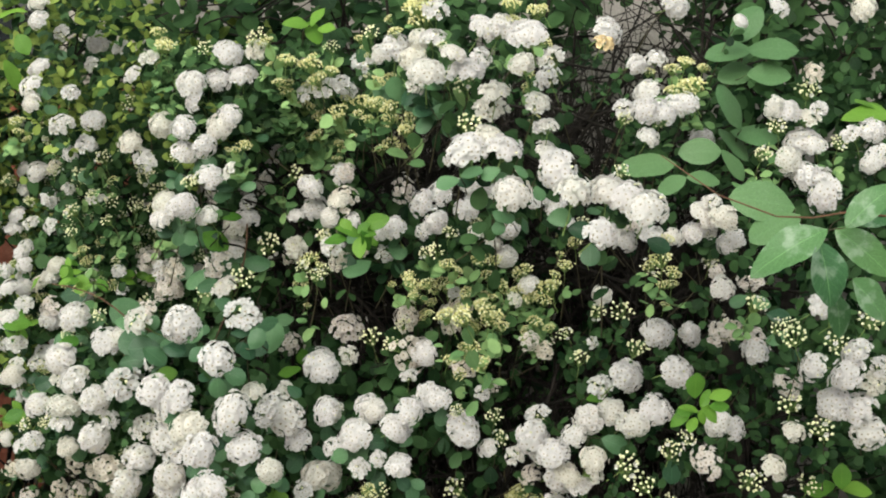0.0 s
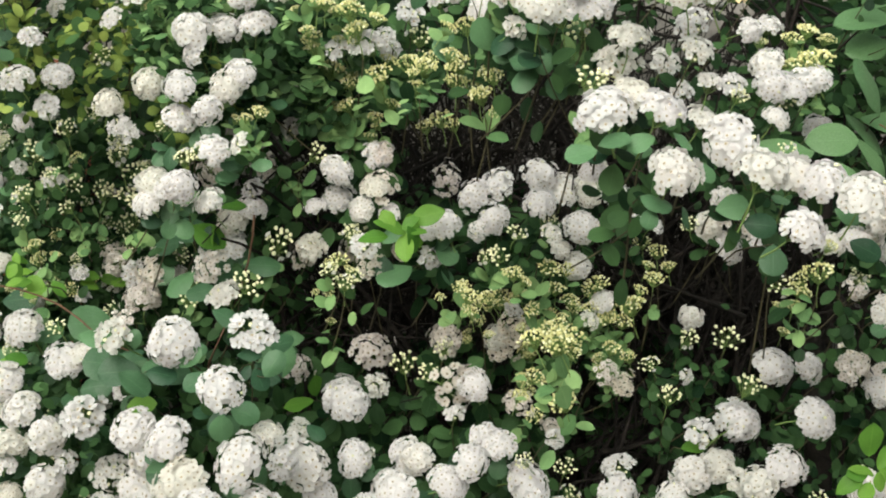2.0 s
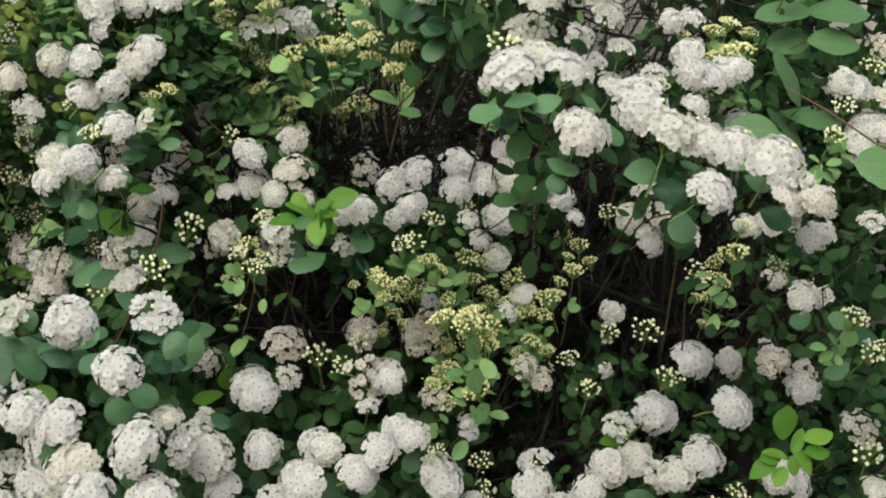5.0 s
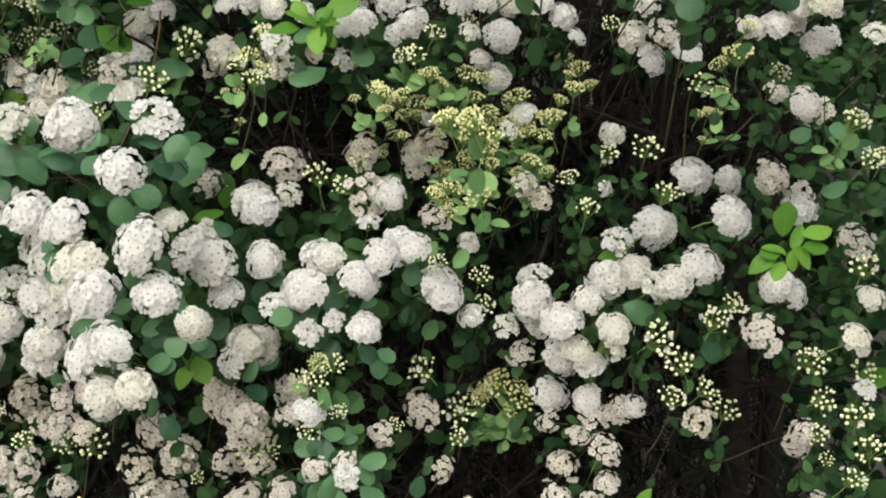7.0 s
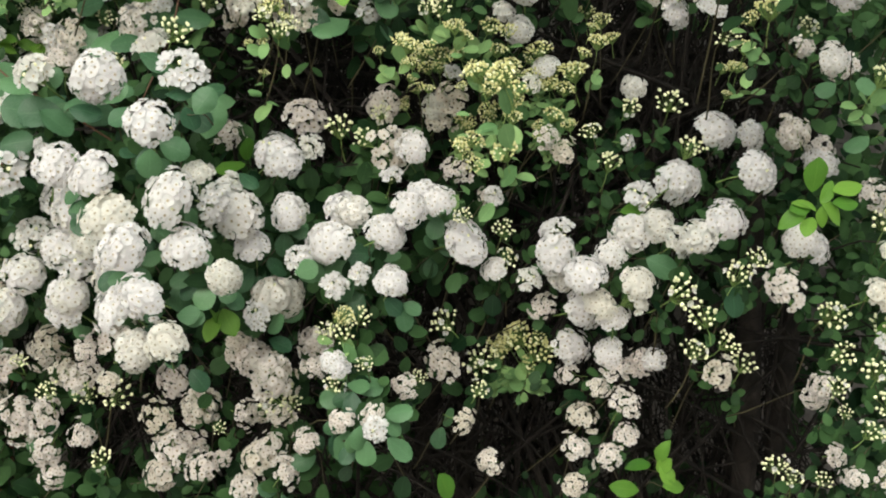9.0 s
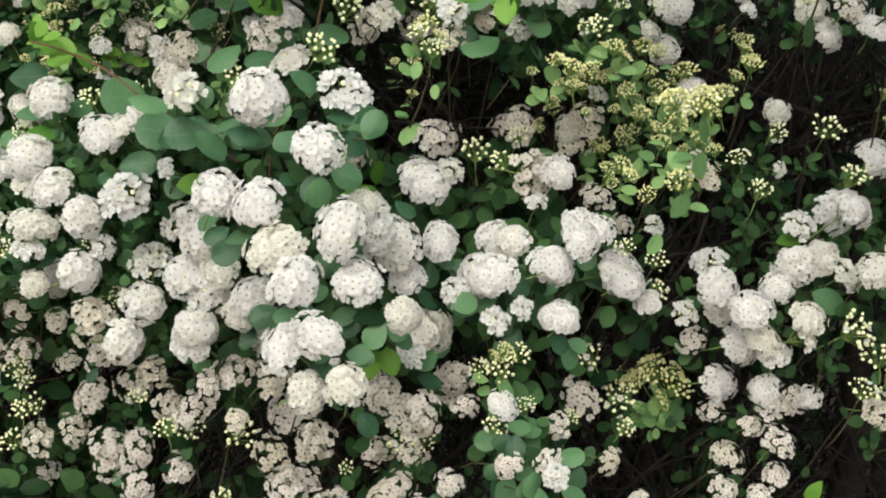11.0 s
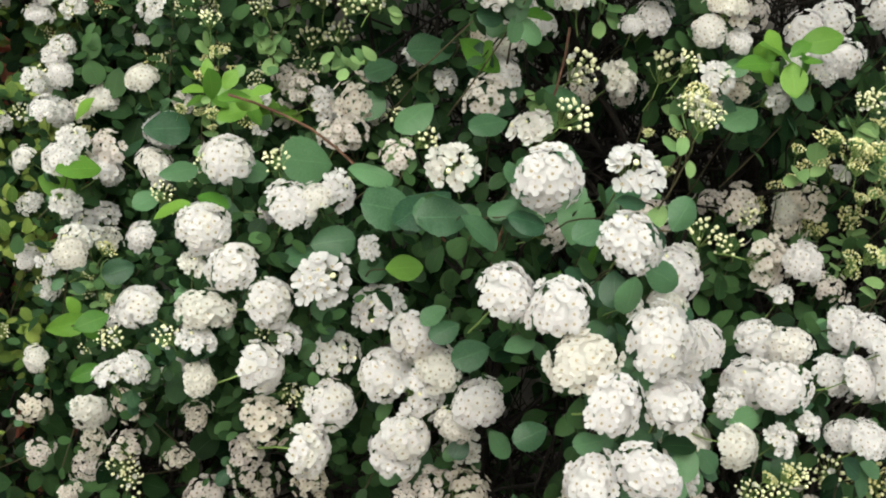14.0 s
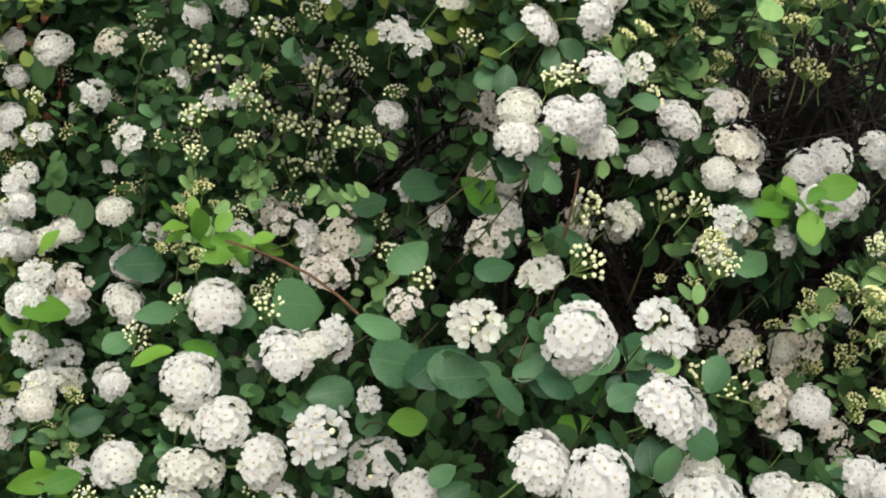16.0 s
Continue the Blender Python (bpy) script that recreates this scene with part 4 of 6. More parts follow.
bloom_patch([
    ('B', 0.246, 1.399, 1.038, 0.032), ('B', 0.376, 1.406, 1.042, 0.030), ('B', 0.224, 1.406, 1.060, 0.032), ('A', 0.317, 1.385, 1.072, 0.038),
    ('B', 0.277, 1.404, 1.079, 0.029), ('B', 0.298, 1.411, 1.094, 0.021), ('H', 0.229, 1.443, 1.103, 0.033), ('F', 0.354, 1.413, 1.107, 0.032),
    ('F', 0.233, 1.396, 1.116, 0.036), ('F', 0.212, 1.465, 1.116, 0.033), ('F', 0.331, 1.396, 1.117, 0.033), ('F', 0.256, 1.397, 1.132, 0.042),
    ('F', 0.238, 1.503, 1.154, 0.047), ('F', 0.225, 1.439, 1.166, 0.041), ('F', 0.281, 1.395, 1.179, 0.040), ('B', 0.247, 1.485, 1.191, 0.028),
    ('F', 0.324, 1.527, 1.205, 0.032), ('F', 0.275, 1.499, 1.210, 0.045), ('A', 0.351, 1.480, 1.213, 0.031), ('B', 0.235, 1.524, 1.234, 0.031),
])
bloom_patch([
    ('F', 0.220, 1.611, 1.245, 0.030), ('B', 0.349, 1.303, 1.273, 0.024), ('b', 0.294, 1.499, 1.274, 0.017), ('F', 0.322, 1.348, 1.286, 0.029),
    ('b', 0.285, 1.460, 1.293, 0.022), ('A', 0.337, 1.450, 1.296, 0.022), ('B', 0.254, 1.429, 1.300, 0.024), ('B', 0.321, 1.405, 1.313, 0.023),
    ('b', 0.243, 1.304, 1.324, 0.025), ('F', 0.330, 1.346, 1.340, 0.029), ('F', 0.260, 1.326, 1.347, 0.024), ('F', 0.283, 1.334, 1.351, 0.026),
    ('L', 0.302, 1.337, 1.355, 0.024), ('F', 0.312, 1.302, 1.371, 0.031), ('F', 0.293, 1.320, 1.373, 0.032), ('H', 0.300, 1.311, 1.386, 0.022),
    ('F', 0.354, 1.619, 1.457, 0.035), ('F', 0.256, 1.470, 1.461, 0.029),
])
bloom_patch([
    ('B', 0.280, 1.517, 1.482, 0.025), ('B', 0.234, 1.523, 1.484, 0.022), ('F', 0.276, 1.496, 1.493, 0.036), ('F', 0.255, 1.489, 1.495, 0.035),
    ('H', 0.239, 1.560, 1.497, 0.031), ('F', 0.307, 1.520, 1.503, 0.035), ('F', 0.263, 1.528, 1.520, 0.037), ('b', 0.329, 1.566, 1.530, 0.037),
    ('b', 0.305, 1.576, 1.552, 0.022), ('b', 0.348, 1.584, 1.554, 0.019), ('F', 0.256, 1.572, 1.557, 0.029), ('b', 0.324, 1.581, 1.562, 0.023),
    ('L', 0.286, 1.600, 1.567, 0.030), ('F', 0.222, 1.609, 1.605, 0.042), ('F', 0.379, 1.516, 1.609, 0.020), ('F', 0.309, 1.585, 1.636, 0.037),
    ('B', 0.394, 1.421, 0.869, 0.020), ('A', 0.402, 1.373, 0.890, 0.024), ('A', 0.434, 1.370, 0.894, 0.027), ('A', 0.401, 1.412, 0.899, 0.022),
])
bloom_patch([
    ('B', 0.410, 1.365, 0.939, 0.026), ('A', 0.397, 1.467, 0.941, 0.026), ('B', 0.405, 1.412, 0.943, 0.017), ('A', 0.391, 1.442, 0.962, 0.028),
    ('B', 0.427, 1.371, 0.965, 0.032), ('B', 0.411, 1.368, 0.998, 0.032), ('B', 0.393, 1.409, 1.003, 0.027), ('B', 0.471, 1.484, 1.014, 0.029),
    ('H', 0.412, 1.365, 1.026, 0.021), ('F', 0.381, 1.333, 1.078, 0.035), ('F', 0.420, 1.387, 1.108, 0.026), ('F', 0.511, 1.385, 1.108, 0.040),
    ('B', 0.454, 1.385, 1.112, 0.034), ('B', 0.426, 1.415, 1.136, 0.032), ('F', 0.497, 1.383, 1.136, 0.040), ('F', 0.467, 1.384, 1.144, 0.042),
    ('A', 0.432, 1.449, 1.154, 0.035), ('H', 0.511, 1.379, 1.168, 0.033), ('F', 0.419, 1.562, 1.176, 0.036), ('F', 0.475, 1.363, 1.181, 0.040),
])
bloom_patch([
    ('H', 0.520, 1.376, 1.189, 0.027), ('A', 0.423, 1.574, 1.190, 0.031), ('F', 0.417, 1.307, 1.202, 0.032), ('A', 0.382, 1.551, 1.207, 0.035),
    ('F', 0.485, 1.365, 1.208, 0.036), ('B', 0.458, 1.353, 1.220, 0.026), ('B', 0.391, 1.298, 1.236, 0.031), ('B', 0.390, 1.353, 1.239, 0.025),
    ('B', 0.405, 1.356, 1.243, 0.020), ('B', 0.460, 1.361, 1.245, 0.026), ('B', 0.493, 1.345, 1.248, 0.026), ('F', 0.448, 1.389, 1.258, 0.030),
    ('A', 0.390, 1.476, 1.282, 0.032), ('H', 0.421, 1.428, 1.356, 0.024), ('F', 0.467, 1.439, 1.391, 0.041), ('F', 0.479, 1.499, 1.408, 0.036),
    ('F', 0.461, 1.500, 1.412, 0.039), ('F', 0.534, 1.472, 1.428, 0.028), ('F', 0.439, 1.497, 1.431, 0.036), ('B', 0.401, 1.479, 1.439, 0.025),
])
bloom_patch([
    ('L', 0.546, 1.476, 1.439, 0.028), ('F', 0.479, 1.525, 1.451, 0.033), ('B', 0.505, 1.504, 1.453, 0.025), ('F', 0.470, 1.545, 1.455, 0.044),
    ('H', 0.521, 1.501, 1.464, 0.032), ('F', 0.544, 1.493, 1.469, 0.032), ('B', 0.432, 1.527, 1.475, 0.025), ('H', 0.473, 1.532, 1.484, 0.031),
    ('F', 0.447, 1.533, 1.495, 0.036), ('H', 0.486, 1.529, 1.497, 0.022), ('F', 0.427, 1.527, 1.499, 0.026), ('B', 0.483, 1.568, 1.522, 0.030),
    ('A', 0.490, 1.569, 1.546, 0.030), ('F', 0.544, 1.537, 1.627, 0.033), ('H', 0.444, 1.573, 1.631, 0.030),
])

bloom_patch([
    ('B', -0.322, 1.570, 0.898, 0.036), ('B', -0.337, 1.570, 0.827, 0.027), ('B', -0.420, 1.570, 0.933, 0.020), ('B', -0.391, 1.570, 0.900, 0.025),
    ('B', -0.151, 1.570, 0.897, 0.035), ('B', -0.213, 1.570, 0.864, 0.017),
])
bloom_patch([
    ('F', -0.029, 1.600, 1.373, 0.036), ('F', -0.003, 1.600, 1.386, 0.037), ('F', 0.043, 1.596, 1.398, 0.038), ('F', 0.068, 1.600, 1.383, 0.038),
    ('F', 0.031, 1.506, 1.370, 0.033), ('F', 0.101, 1.600, 1.404, 0.034), ('F', 0.096, 1.600, 1.381, 0.032), ('F', 0.127, 1.590, 1.379, 0.030),
    ('F', 0.154, 1.600, 1.366, 0.032), ('L', 0.170, 1.600, 1.347, 0.022), ('F', 0.088, 1.587, 1.343, 0.040), ('F', 0.069, 1.600, 1.317, 0.027),
    ('F', 0.087, 1.600, 1.299, 0.034), ('F', -0.010, 1.563, 1.350, 0.034), ('L', -0.026, 1.560, 1.337, 0.021), ('L', 0.042, 1.500, 1.340, 0.023),
    ('F', 0.225, 1.571, 1.348, 0.036), ('F', 0.245, 1.568, 1.326, 0.030), ('L', 0.228, 1.540, 1.380, 0.027), ('A', 0.253, 1.540, 1.353, 0.033),
])
bloom_patch([
    ('F', 0.272, 1.532, 1.334, 0.031),
])
leaf_patch([
    ('m', 0.324, 1.183, 1.395, 0.064, 166), ('m', 0.330, 1.163, 1.372, 0.056, -159), ('p', 0.309, 1.042, 1.362, 0.074, -158), ('p', 0.340, 1.033, 1.338, 0.058, -76),
    ('p', 0.378, 1.053, 1.358, 0.061, -37), ('p', 0.369, 1.022, 1.399, 0.054, 51), ('p', 0.386, 1.053, 1.313, 0.049, -45), ('p', 0.372, 1.093, 1.293, 0.039, -84),
    ('p', 0.400, 1.093, 1.387, 0.054, 9),
])
leaf_patch([
    ('g', -0.535, 1.700, 1.003, 0.032, -90), ('y', -0.615, 1.714, 1.008, 0.032, 200), ('g', -0.573, 1.688, 1.021, 0.037, 220), ('g', -0.556, 1.646, 1.046, 0.030, -20),
    ('y', -0.631, 1.706, 1.052, 0.042, 200), ('y', -0.615, 1.679, 1.053, 0.022, -20), ('g', -0.527, 1.644, 1.053, 0.035, 10), ('y', -0.630, 1.715, 1.066, 0.021, 120),
    ('y', -0.612, 1.651, 1.068, 0.032, 200), ('g', -0.594, 1.731, 1.098, 0.032, 200), ('g', -0.495, 1.604, 1.122, 0.029, -80), ('g', -0.573, 1.758, 1.161, 0.033, 200),
    ('y', -0.654, 1.787, 1.164, 0.039, 160), ('y', -0.553, 1.682, 1.165, 0.036, 190), ('y', -0.637, 1.812, 1.177, 0.024, 20), ('y', -0.524, 1.634, 1.178, 0.030, -10),
])
leaf_patch([
    ('y', -0.634, 1.740, 1.186, 0.045, 180), ('g', -0.551, 1.727, 1.192, 0.037, 20), ('y', -0.651, 1.792, 1.195, 0.022, 150), ('g', -0.599, 1.863, 1.200, 0.041, 50),
    ('g', -0.497, 1.657, 1.205, 0.040, 0), ('g', -0.563, 1.780, 1.226, 0.047, 10), ('y', -0.639, 1.827, 1.234, 0.032, 60), ('y', -0.511, 1.662, 1.250, 0.030, 200),
    ('y', -0.539, 1.737, 1.256, 0.022, 200), ('y', -0.524, 1.663, 1.259, 0.021, -20), ('y', -0.502, 1.627, 1.262, 0.027, 170), ('y', -0.516, 1.612, 1.265, 0.029, 20),
    ('y', -0.541, 1.718, 1.266, 0.026, 180), ('y', -0.531, 1.651, 1.271, 0.030, 100), ('y', -0.501, 1.546, 1.272, 0.019, 30), ('y', -0.520, 1.605, 1.277, 0.020, 60),
])
leaf_patch([
    ('y', -0.547, 1.733, 1.279, 0.020, 140), ('y', -0.535, 1.670, 1.283, 0.019, 100), ('y', -0.546, 1.506, 1.542, 0.043, -60), ('y', -0.542, 1.535, 1.580, 0.033, 120),
    ('y', -0.562, 1.552, 1.625, 0.044, 180), ('g', -0.360, 1.588, 0.963, 0.025, -120), ('g', -0.334, 1.595, 0.969, 0.038, -100), ('g', -0.434, 1.614, 1.060, 0.028, -60),
    ('g', -0.336, 1.475, 1.096, 0.033, 200), ('g', -0.432, 1.588, 1.103, 0.027, -90), ('g', -0.348, 1.512, 1.106, 0.027, 200), ('g', -0.356, 1.523, 1.115, 0.025, 210),
    ('g', -0.328, 1.398, 1.123, 0.025, 30), ('g', -0.389, 1.604, 1.135, 0.030, 190), ('y', -0.374, 1.564, 1.144, 0.034, 10), ('g', -0.448, 1.604, 1.144, 0.039, 190),
])
leaf_patch([
    ('g', -0.430, 1.593, 1.157, 0.039, 20), ('g', -0.355, 1.428, 1.194, 0.037, -30), ('g', -0.399, 1.517, 1.195, 0.050, 170), ('g', -0.373, 1.453, 1.199, 0.042, 180),
    ('g', -0.368, 1.482, 1.200, 0.042, 180), ('g', -0.380, 1.493, 1.204, 0.051, 200), ('g', -0.328, 1.413, 1.206, 0.030, 0), ('g', -0.339, 1.430, 1.211, 0.025, 200),
    ('g', -0.445, 1.652, 1.216, 0.056, 175), ('g', -0.415, 1.532, 1.222, 0.039, 5), ('g', -0.359, 1.449, 1.230, 0.021, 90), ('y', -0.475, 1.759, 1.249, 0.025, -10),
    ('y', -0.447, 1.786, 1.250, 0.024, -15), ('y', -0.492, 1.688, 1.251, 0.026, -40), ('y', -0.459, 1.787, 1.253, 0.027, -12), ('y', -0.479, 1.762, 1.259, 0.034, 10),
])
leaf_patch([
    ('g', -0.353, 1.672, 1.265, 0.043, 210), ('g', -0.388, 1.733, 1.266, 0.042, 20), ('g', -0.376, 1.728, 1.301, 0.035, 200), ('g', -0.341, 1.683, 1.322, 0.047, 180),
    ('g', -0.261, 1.548, 0.949, 0.029, -80), ('y', -0.212, 1.400, 1.017, 0.03, -120), ('y', -0.198, 1.400, 1.022, 0.03, -60), ('g', -0.287, 1.533, 1.011, 0.029, -45),
    ('y', -0.209, 1.400, 1.030, 0.03, 100), ('g', -0.243, 1.412, 1.041, 0.028, -80), ('g', -0.303, 1.416, 1.054, 0.028, 200), ('g', -0.285, 1.353, 1.069, 0.024, 180),
    ('g', -0.249, 1.362, 1.110, 0.024, -20), ('y', -0.212, 1.610, 1.140, 0.036, 190), ('g', -0.186, 1.448, 1.146, 0.024, -30), ('y', -0.194, 1.612, 1.158, 0.030, 90),
])
leaf_patch([
    ('g', -0.265, 1.364, 1.166, 0.029, -90), ('g', -0.270, 1.383, 1.167, 0.028, -90), ('g', -0.246, 1.363, 1.181, 0.029, -20), ('g', -0.238, 1.657, 1.189, 0.043, 0),
    ('g', -0.231, 1.564, 1.192, 0.046, 80), ('g', -0.235, 1.468, 1.199, 0.032, -30), ('g', -0.319, 1.443, 1.201, 0.038, 160), ('g', -0.236, 1.403, 1.204, 0.025, -60),
    ('g', -0.290, 1.386, 1.204, 0.029, 200), ('g', -0.222, 1.642, 1.207, 0.029, 180), ('g', -0.224, 1.390, 1.219, 0.029, 60), ('g', -0.228, 1.495, 1.222, 0.036, 20),
    ('g', -0.303, 1.404, 1.222, 0.030, 40), ('g', -0.249, 1.424, 1.224, 0.025, 10), ('g', -0.277, 1.482, 1.251, 0.033, -20), ('g', -0.314, 1.572, 1.265, 0.036, 190),
])
leaf_patch([
    ('g', -0.300, 1.617, 1.278, 0.039, 10), ('g', -0.293, 1.631, 1.293, 0.042, 170), ('g', -0.254, 1.583, 1.294, 0.042, 5), ('g', -0.285, 1.629, 1.297, 0.036, 20),
    ('g', -0.314, 1.621, 1.317, 0.032, -90), ('y', -0.313, 1.621, 1.318, 0.035, 80), ('y', -0.315, 1.621, 1.321, 0.047, -30), ('y', -0.283, 1.574, 1.355, 0.030, 10),
    ('y', -0.160, 1.475, 1.591, 0.035, -60), ('y', -0.179, 1.461, 1.601, 0.035, 170), ('y', -0.156, 1.473, 1.609, 0.031, 60), ('y', 0.013, 1.426, 0.856, 0.033, 110),
    ('g', -0.097, 1.391, 0.908, 0.024, 100), ('g', -0.087, 1.366, 0.911, 0.023, 230), ('g', -0.072, 1.345, 0.919, 0.025, -95), ('g', -0.098, 1.394, 0.926, 0.024, 200),
])
leaf_patch([
    ('g', -0.083, 1.351, 0.927, 0.023, -90), ('g', -0.077, 1.342, 0.935, 0.025, -100), ('g', -0.100, 1.428, 0.944, 0.027, 200), ('g', -0.091, 1.407, 0.949, 0.021, 200),
    ('g', -0.084, 1.391, 0.950, 0.026, -90), ('g', -0.064, 1.432, 0.959, 0.027, 5), ('g', -0.069, 1.426, 0.960, 0.032, 0), ('g', -0.078, 1.413, 0.961, 0.024, 0),
    ('g', -0.049, 1.410, 1.039, 0.023, -40), ('g', -0.130, 1.436, 1.065, 0.025, 20), ('g', -0.112, 1.537, 1.293, 0.045, 200), ('g', -0.125, 1.541, 1.297, 0.029, -90),
    ('y', -0.105, 1.476, 1.324, 0.032, -90), ('y', -0.092, 1.541, 1.329, 0.024, -60), ('g', -0.116, 1.547, 1.332, 0.029, 200), ('y', -0.096, 1.476, 1.332, 0.032, -60),
])
leaf_patch([
    ('y', -0.135, 1.481, 1.333, 0.032, 180), ('y', -0.083, 1.540, 1.334, 0.020, -20), ('y', -0.102, 1.544, 1.335, 0.022, 150), ('y', -0.093, 1.477, 1.340, 0.021, 0),
    ('y', -0.090, 1.543, 1.343, 0.029, 60), ('y', -0.117, 1.480, 1.344, 0.037, 150), ('y', -0.097, 1.545, 1.345, 0.020, 110), ('y', -0.101, 1.479, 1.348, 0.024, 50),
    ('y', -0.122, 1.482, 1.349, 0.024, 120), ('y', -0.085, 1.478, 1.355, 0.037, 20), ('g', 0.010, 1.271, 1.470, 0.027, 200), ('g', -0.015, 1.269, 1.491, 0.027, 190),
    ('g', -0.100, 1.460, 1.560, 0.021, 60), ('y', -0.144, 1.462, 1.594, 0.028, 0), ('y', 0.211, 1.488, 0.832, 0.033, 175), ('y', 0.261, 1.480, 0.839, 0.030, 0),
])
leaf_patch([
    ('y', 0.253, 1.484, 0.850, 0.027, -50), ('y', 0.230, 1.504, 0.854, 0.030, 170), ('y', 0.249, 1.485, 0.859, 0.024, 60), ('y', 0.245, 1.485, 0.873, 0.030, 85),
    ('g', 0.282, 1.419, 1.051, 0.033, -90), ('g', 0.214, 1.441, 1.080, 0.038, -20), ('y', 0.199, 1.506, 1.124, 0.029, 10), ('y', 0.268, 1.243, 1.152, 0.021, 235),
    ('y', 0.256, 1.245, 1.159, 0.029, 210), ('y', 0.278, 1.243, 1.160, 0.019, -90), ('y', 0.286, 1.243, 1.166, 0.029, -45), ('y', 0.261, 1.245, 1.166, 0.021, 185),
    ('y', 0.266, 1.245, 1.169, 0.023, 150), ('y', 0.296, 1.242, 1.172, 0.023, 5), ('y', 0.282, 1.245, 1.179, 0.023, 60), ('y', 0.297, 1.244, 1.184, 0.027, 20),
])
leaf_patch([
    ('y', 0.272, 1.248, 1.192, 0.032, 90), ('m', 0.262, 1.344, 1.409, 0.035, 200), ('m', 0.325, 1.470, 1.411, 0.042, 0), ('m', 0.253, 1.440, 1.432, 0.066, 175),
    ('m', 0.330, 1.508, 1.443, 0.054, 180), ('y', 0.486, 1.484, 1.012, 0.044, 190), ('y', 0.503, 1.452, 1.034, 0.036, 90), ('g', 0.416, 1.392, 1.203, 0.032, 0),
    ('g', 0.435, 1.512, 1.205, 0.035, 200), ('g', 0.398, 1.383, 1.250, 0.031, 0), ('g', 0.371, 1.459, 1.259, 0.028, 200), ('g', 0.384, 1.401, 1.262, 0.026, 160),
])
leaf_patch([
    ('g', 0.057, 1.130, 1.385, 0.025, -10), ('g', 0.080, 1.130, 1.374, 0.018, -60), ('g', 0.111, 1.130, 1.381, 0.026, 10), ('g', 0.092, 1.130, 1.405, 0.018, -70),
    ('g', 0.131, 1.130, 1.370, 0.025, 0), ('g', 0.142, 1.130, 1.346, 0.025, -95), ('g', 0.207, 1.130, 1.355, 0.026, -25), ('g', 0.005, 1.130, 1.415, 0.025, 190),
    ('g', 0.026, 1.130, 1.424, 0.025, 20), ('g', 0.046, 1.130, 1.424, 0.022, -160), ('g', 0.075, 1.130, 1.427, 0.019, -30), ('g', 0.054, 1.130, 1.372, 0.017, -110),
    ('g', 0.193, 1.130, 1.379, 0.021, -20), ('g', 0.146, 1.130, 1.388, 0.017, 170), ('m', 0.374, 1.513, 1.428, 0.047, -50), ('m', 0.387, 1.565, 1.455, 0.056, -40),
])
leaf_patch([
    ('m', 0.411, 1.559, 1.470, 0.063, 0), ('m', 0.376, 1.524, 1.500, 0.062, 110), ('m', 0.424, 1.546, 1.543, 0.055, 0), ('m', 0.392, 1.580, 1.548, 0.049, 190),
    ('m', 0.375, 1.558, 1.573, 0.059, 185), ('m', 0.428, 1.548, 1.578, 0.063, 5), ('m', 0.395, 1.567, 1.609, 0.056, 60), ('y', 0.527, 1.467, 1.014, 0.043, 0),
    ('y', 0.547, 1.514, 1.493, 0.069, 175), ('y', 0.555, 1.537, 1.506, 0.051, 170),
])

# ---- twigs, stems and the mass of leaves behind the flowers ----
SPOTS = np.array([tuple(b[1]) for b in BLOOMS])


def face_of(x, z):
    """How far back the leafy front of the shrubs stands at (x, z)."""
    d = np.hypot(SPOTS[:, 0] - x, SPOTS[:, 2] - z)
    near = np.argsort(d)[:14]
    ys = np.sort(SPOTS[near, 1])
    y = float(ys[10])
    return y + 0.25 * max(0, float(d[near[0]]) - 0.1)


# openings between the branches: x, z, radius
OPENINGS = [(0.20, 1.46, 0.06), (0.34, 1.61, 0.085), (0.01, 1.44, 0.09), (-0.21, 1.37, 0.04), (0.24, 1.30, 0.06),
            (0.29, 1.28, 0.05), (0.36, 1.24, 0.06), (0.39, 0.84, 0.07), (0.45, 0.87, 0.06), (0.14, 0.80, 0.09), (0.0, 0.81, 0.06),
            (0.04, 1.45, 0.08), (-0.13, 1.26, 0.035), (-0.14, 1.25, 0.04), (-0.01, 1.24, 0.03), (-0.10, 1.24, 0.045)]

# dark hollows, where the leaves lie deeper: x, z, radius
HOLLOWS = [(-0.12, 1.23, 0.087), (-0.22, 1.28, 0.046), (-0.05, 1.43, 0.056), (-0.25, 1.44, 0.033), (0.15, 1.29, 0.039), (0.32, 1.22, 0.07),
           (0.19, 1.21, 0.048), (0.05, 1.14, 0.046), (0.11, 1.1, 0.037), (0.02, 1.25, 0.034), (0.02, 0.98, 0.032), (0.12, 0.99, 0.049),
           (0.25, 1.29, 0.038), (0.24, 0.99, 0.058), (0.42, 0.92, 0.076), (-0.01, 0.95, 0.036), (-0.41, 1.4, 0.09), (-0.32, 1.42, 0.06),
           (-0.34, 1.36, 0.025), (-0.43, 1.3, 0.027), (-0.15, 1.34, 0.025), (0.26, 0.89, 0.061), (0.47, 0.94, 0.061)]

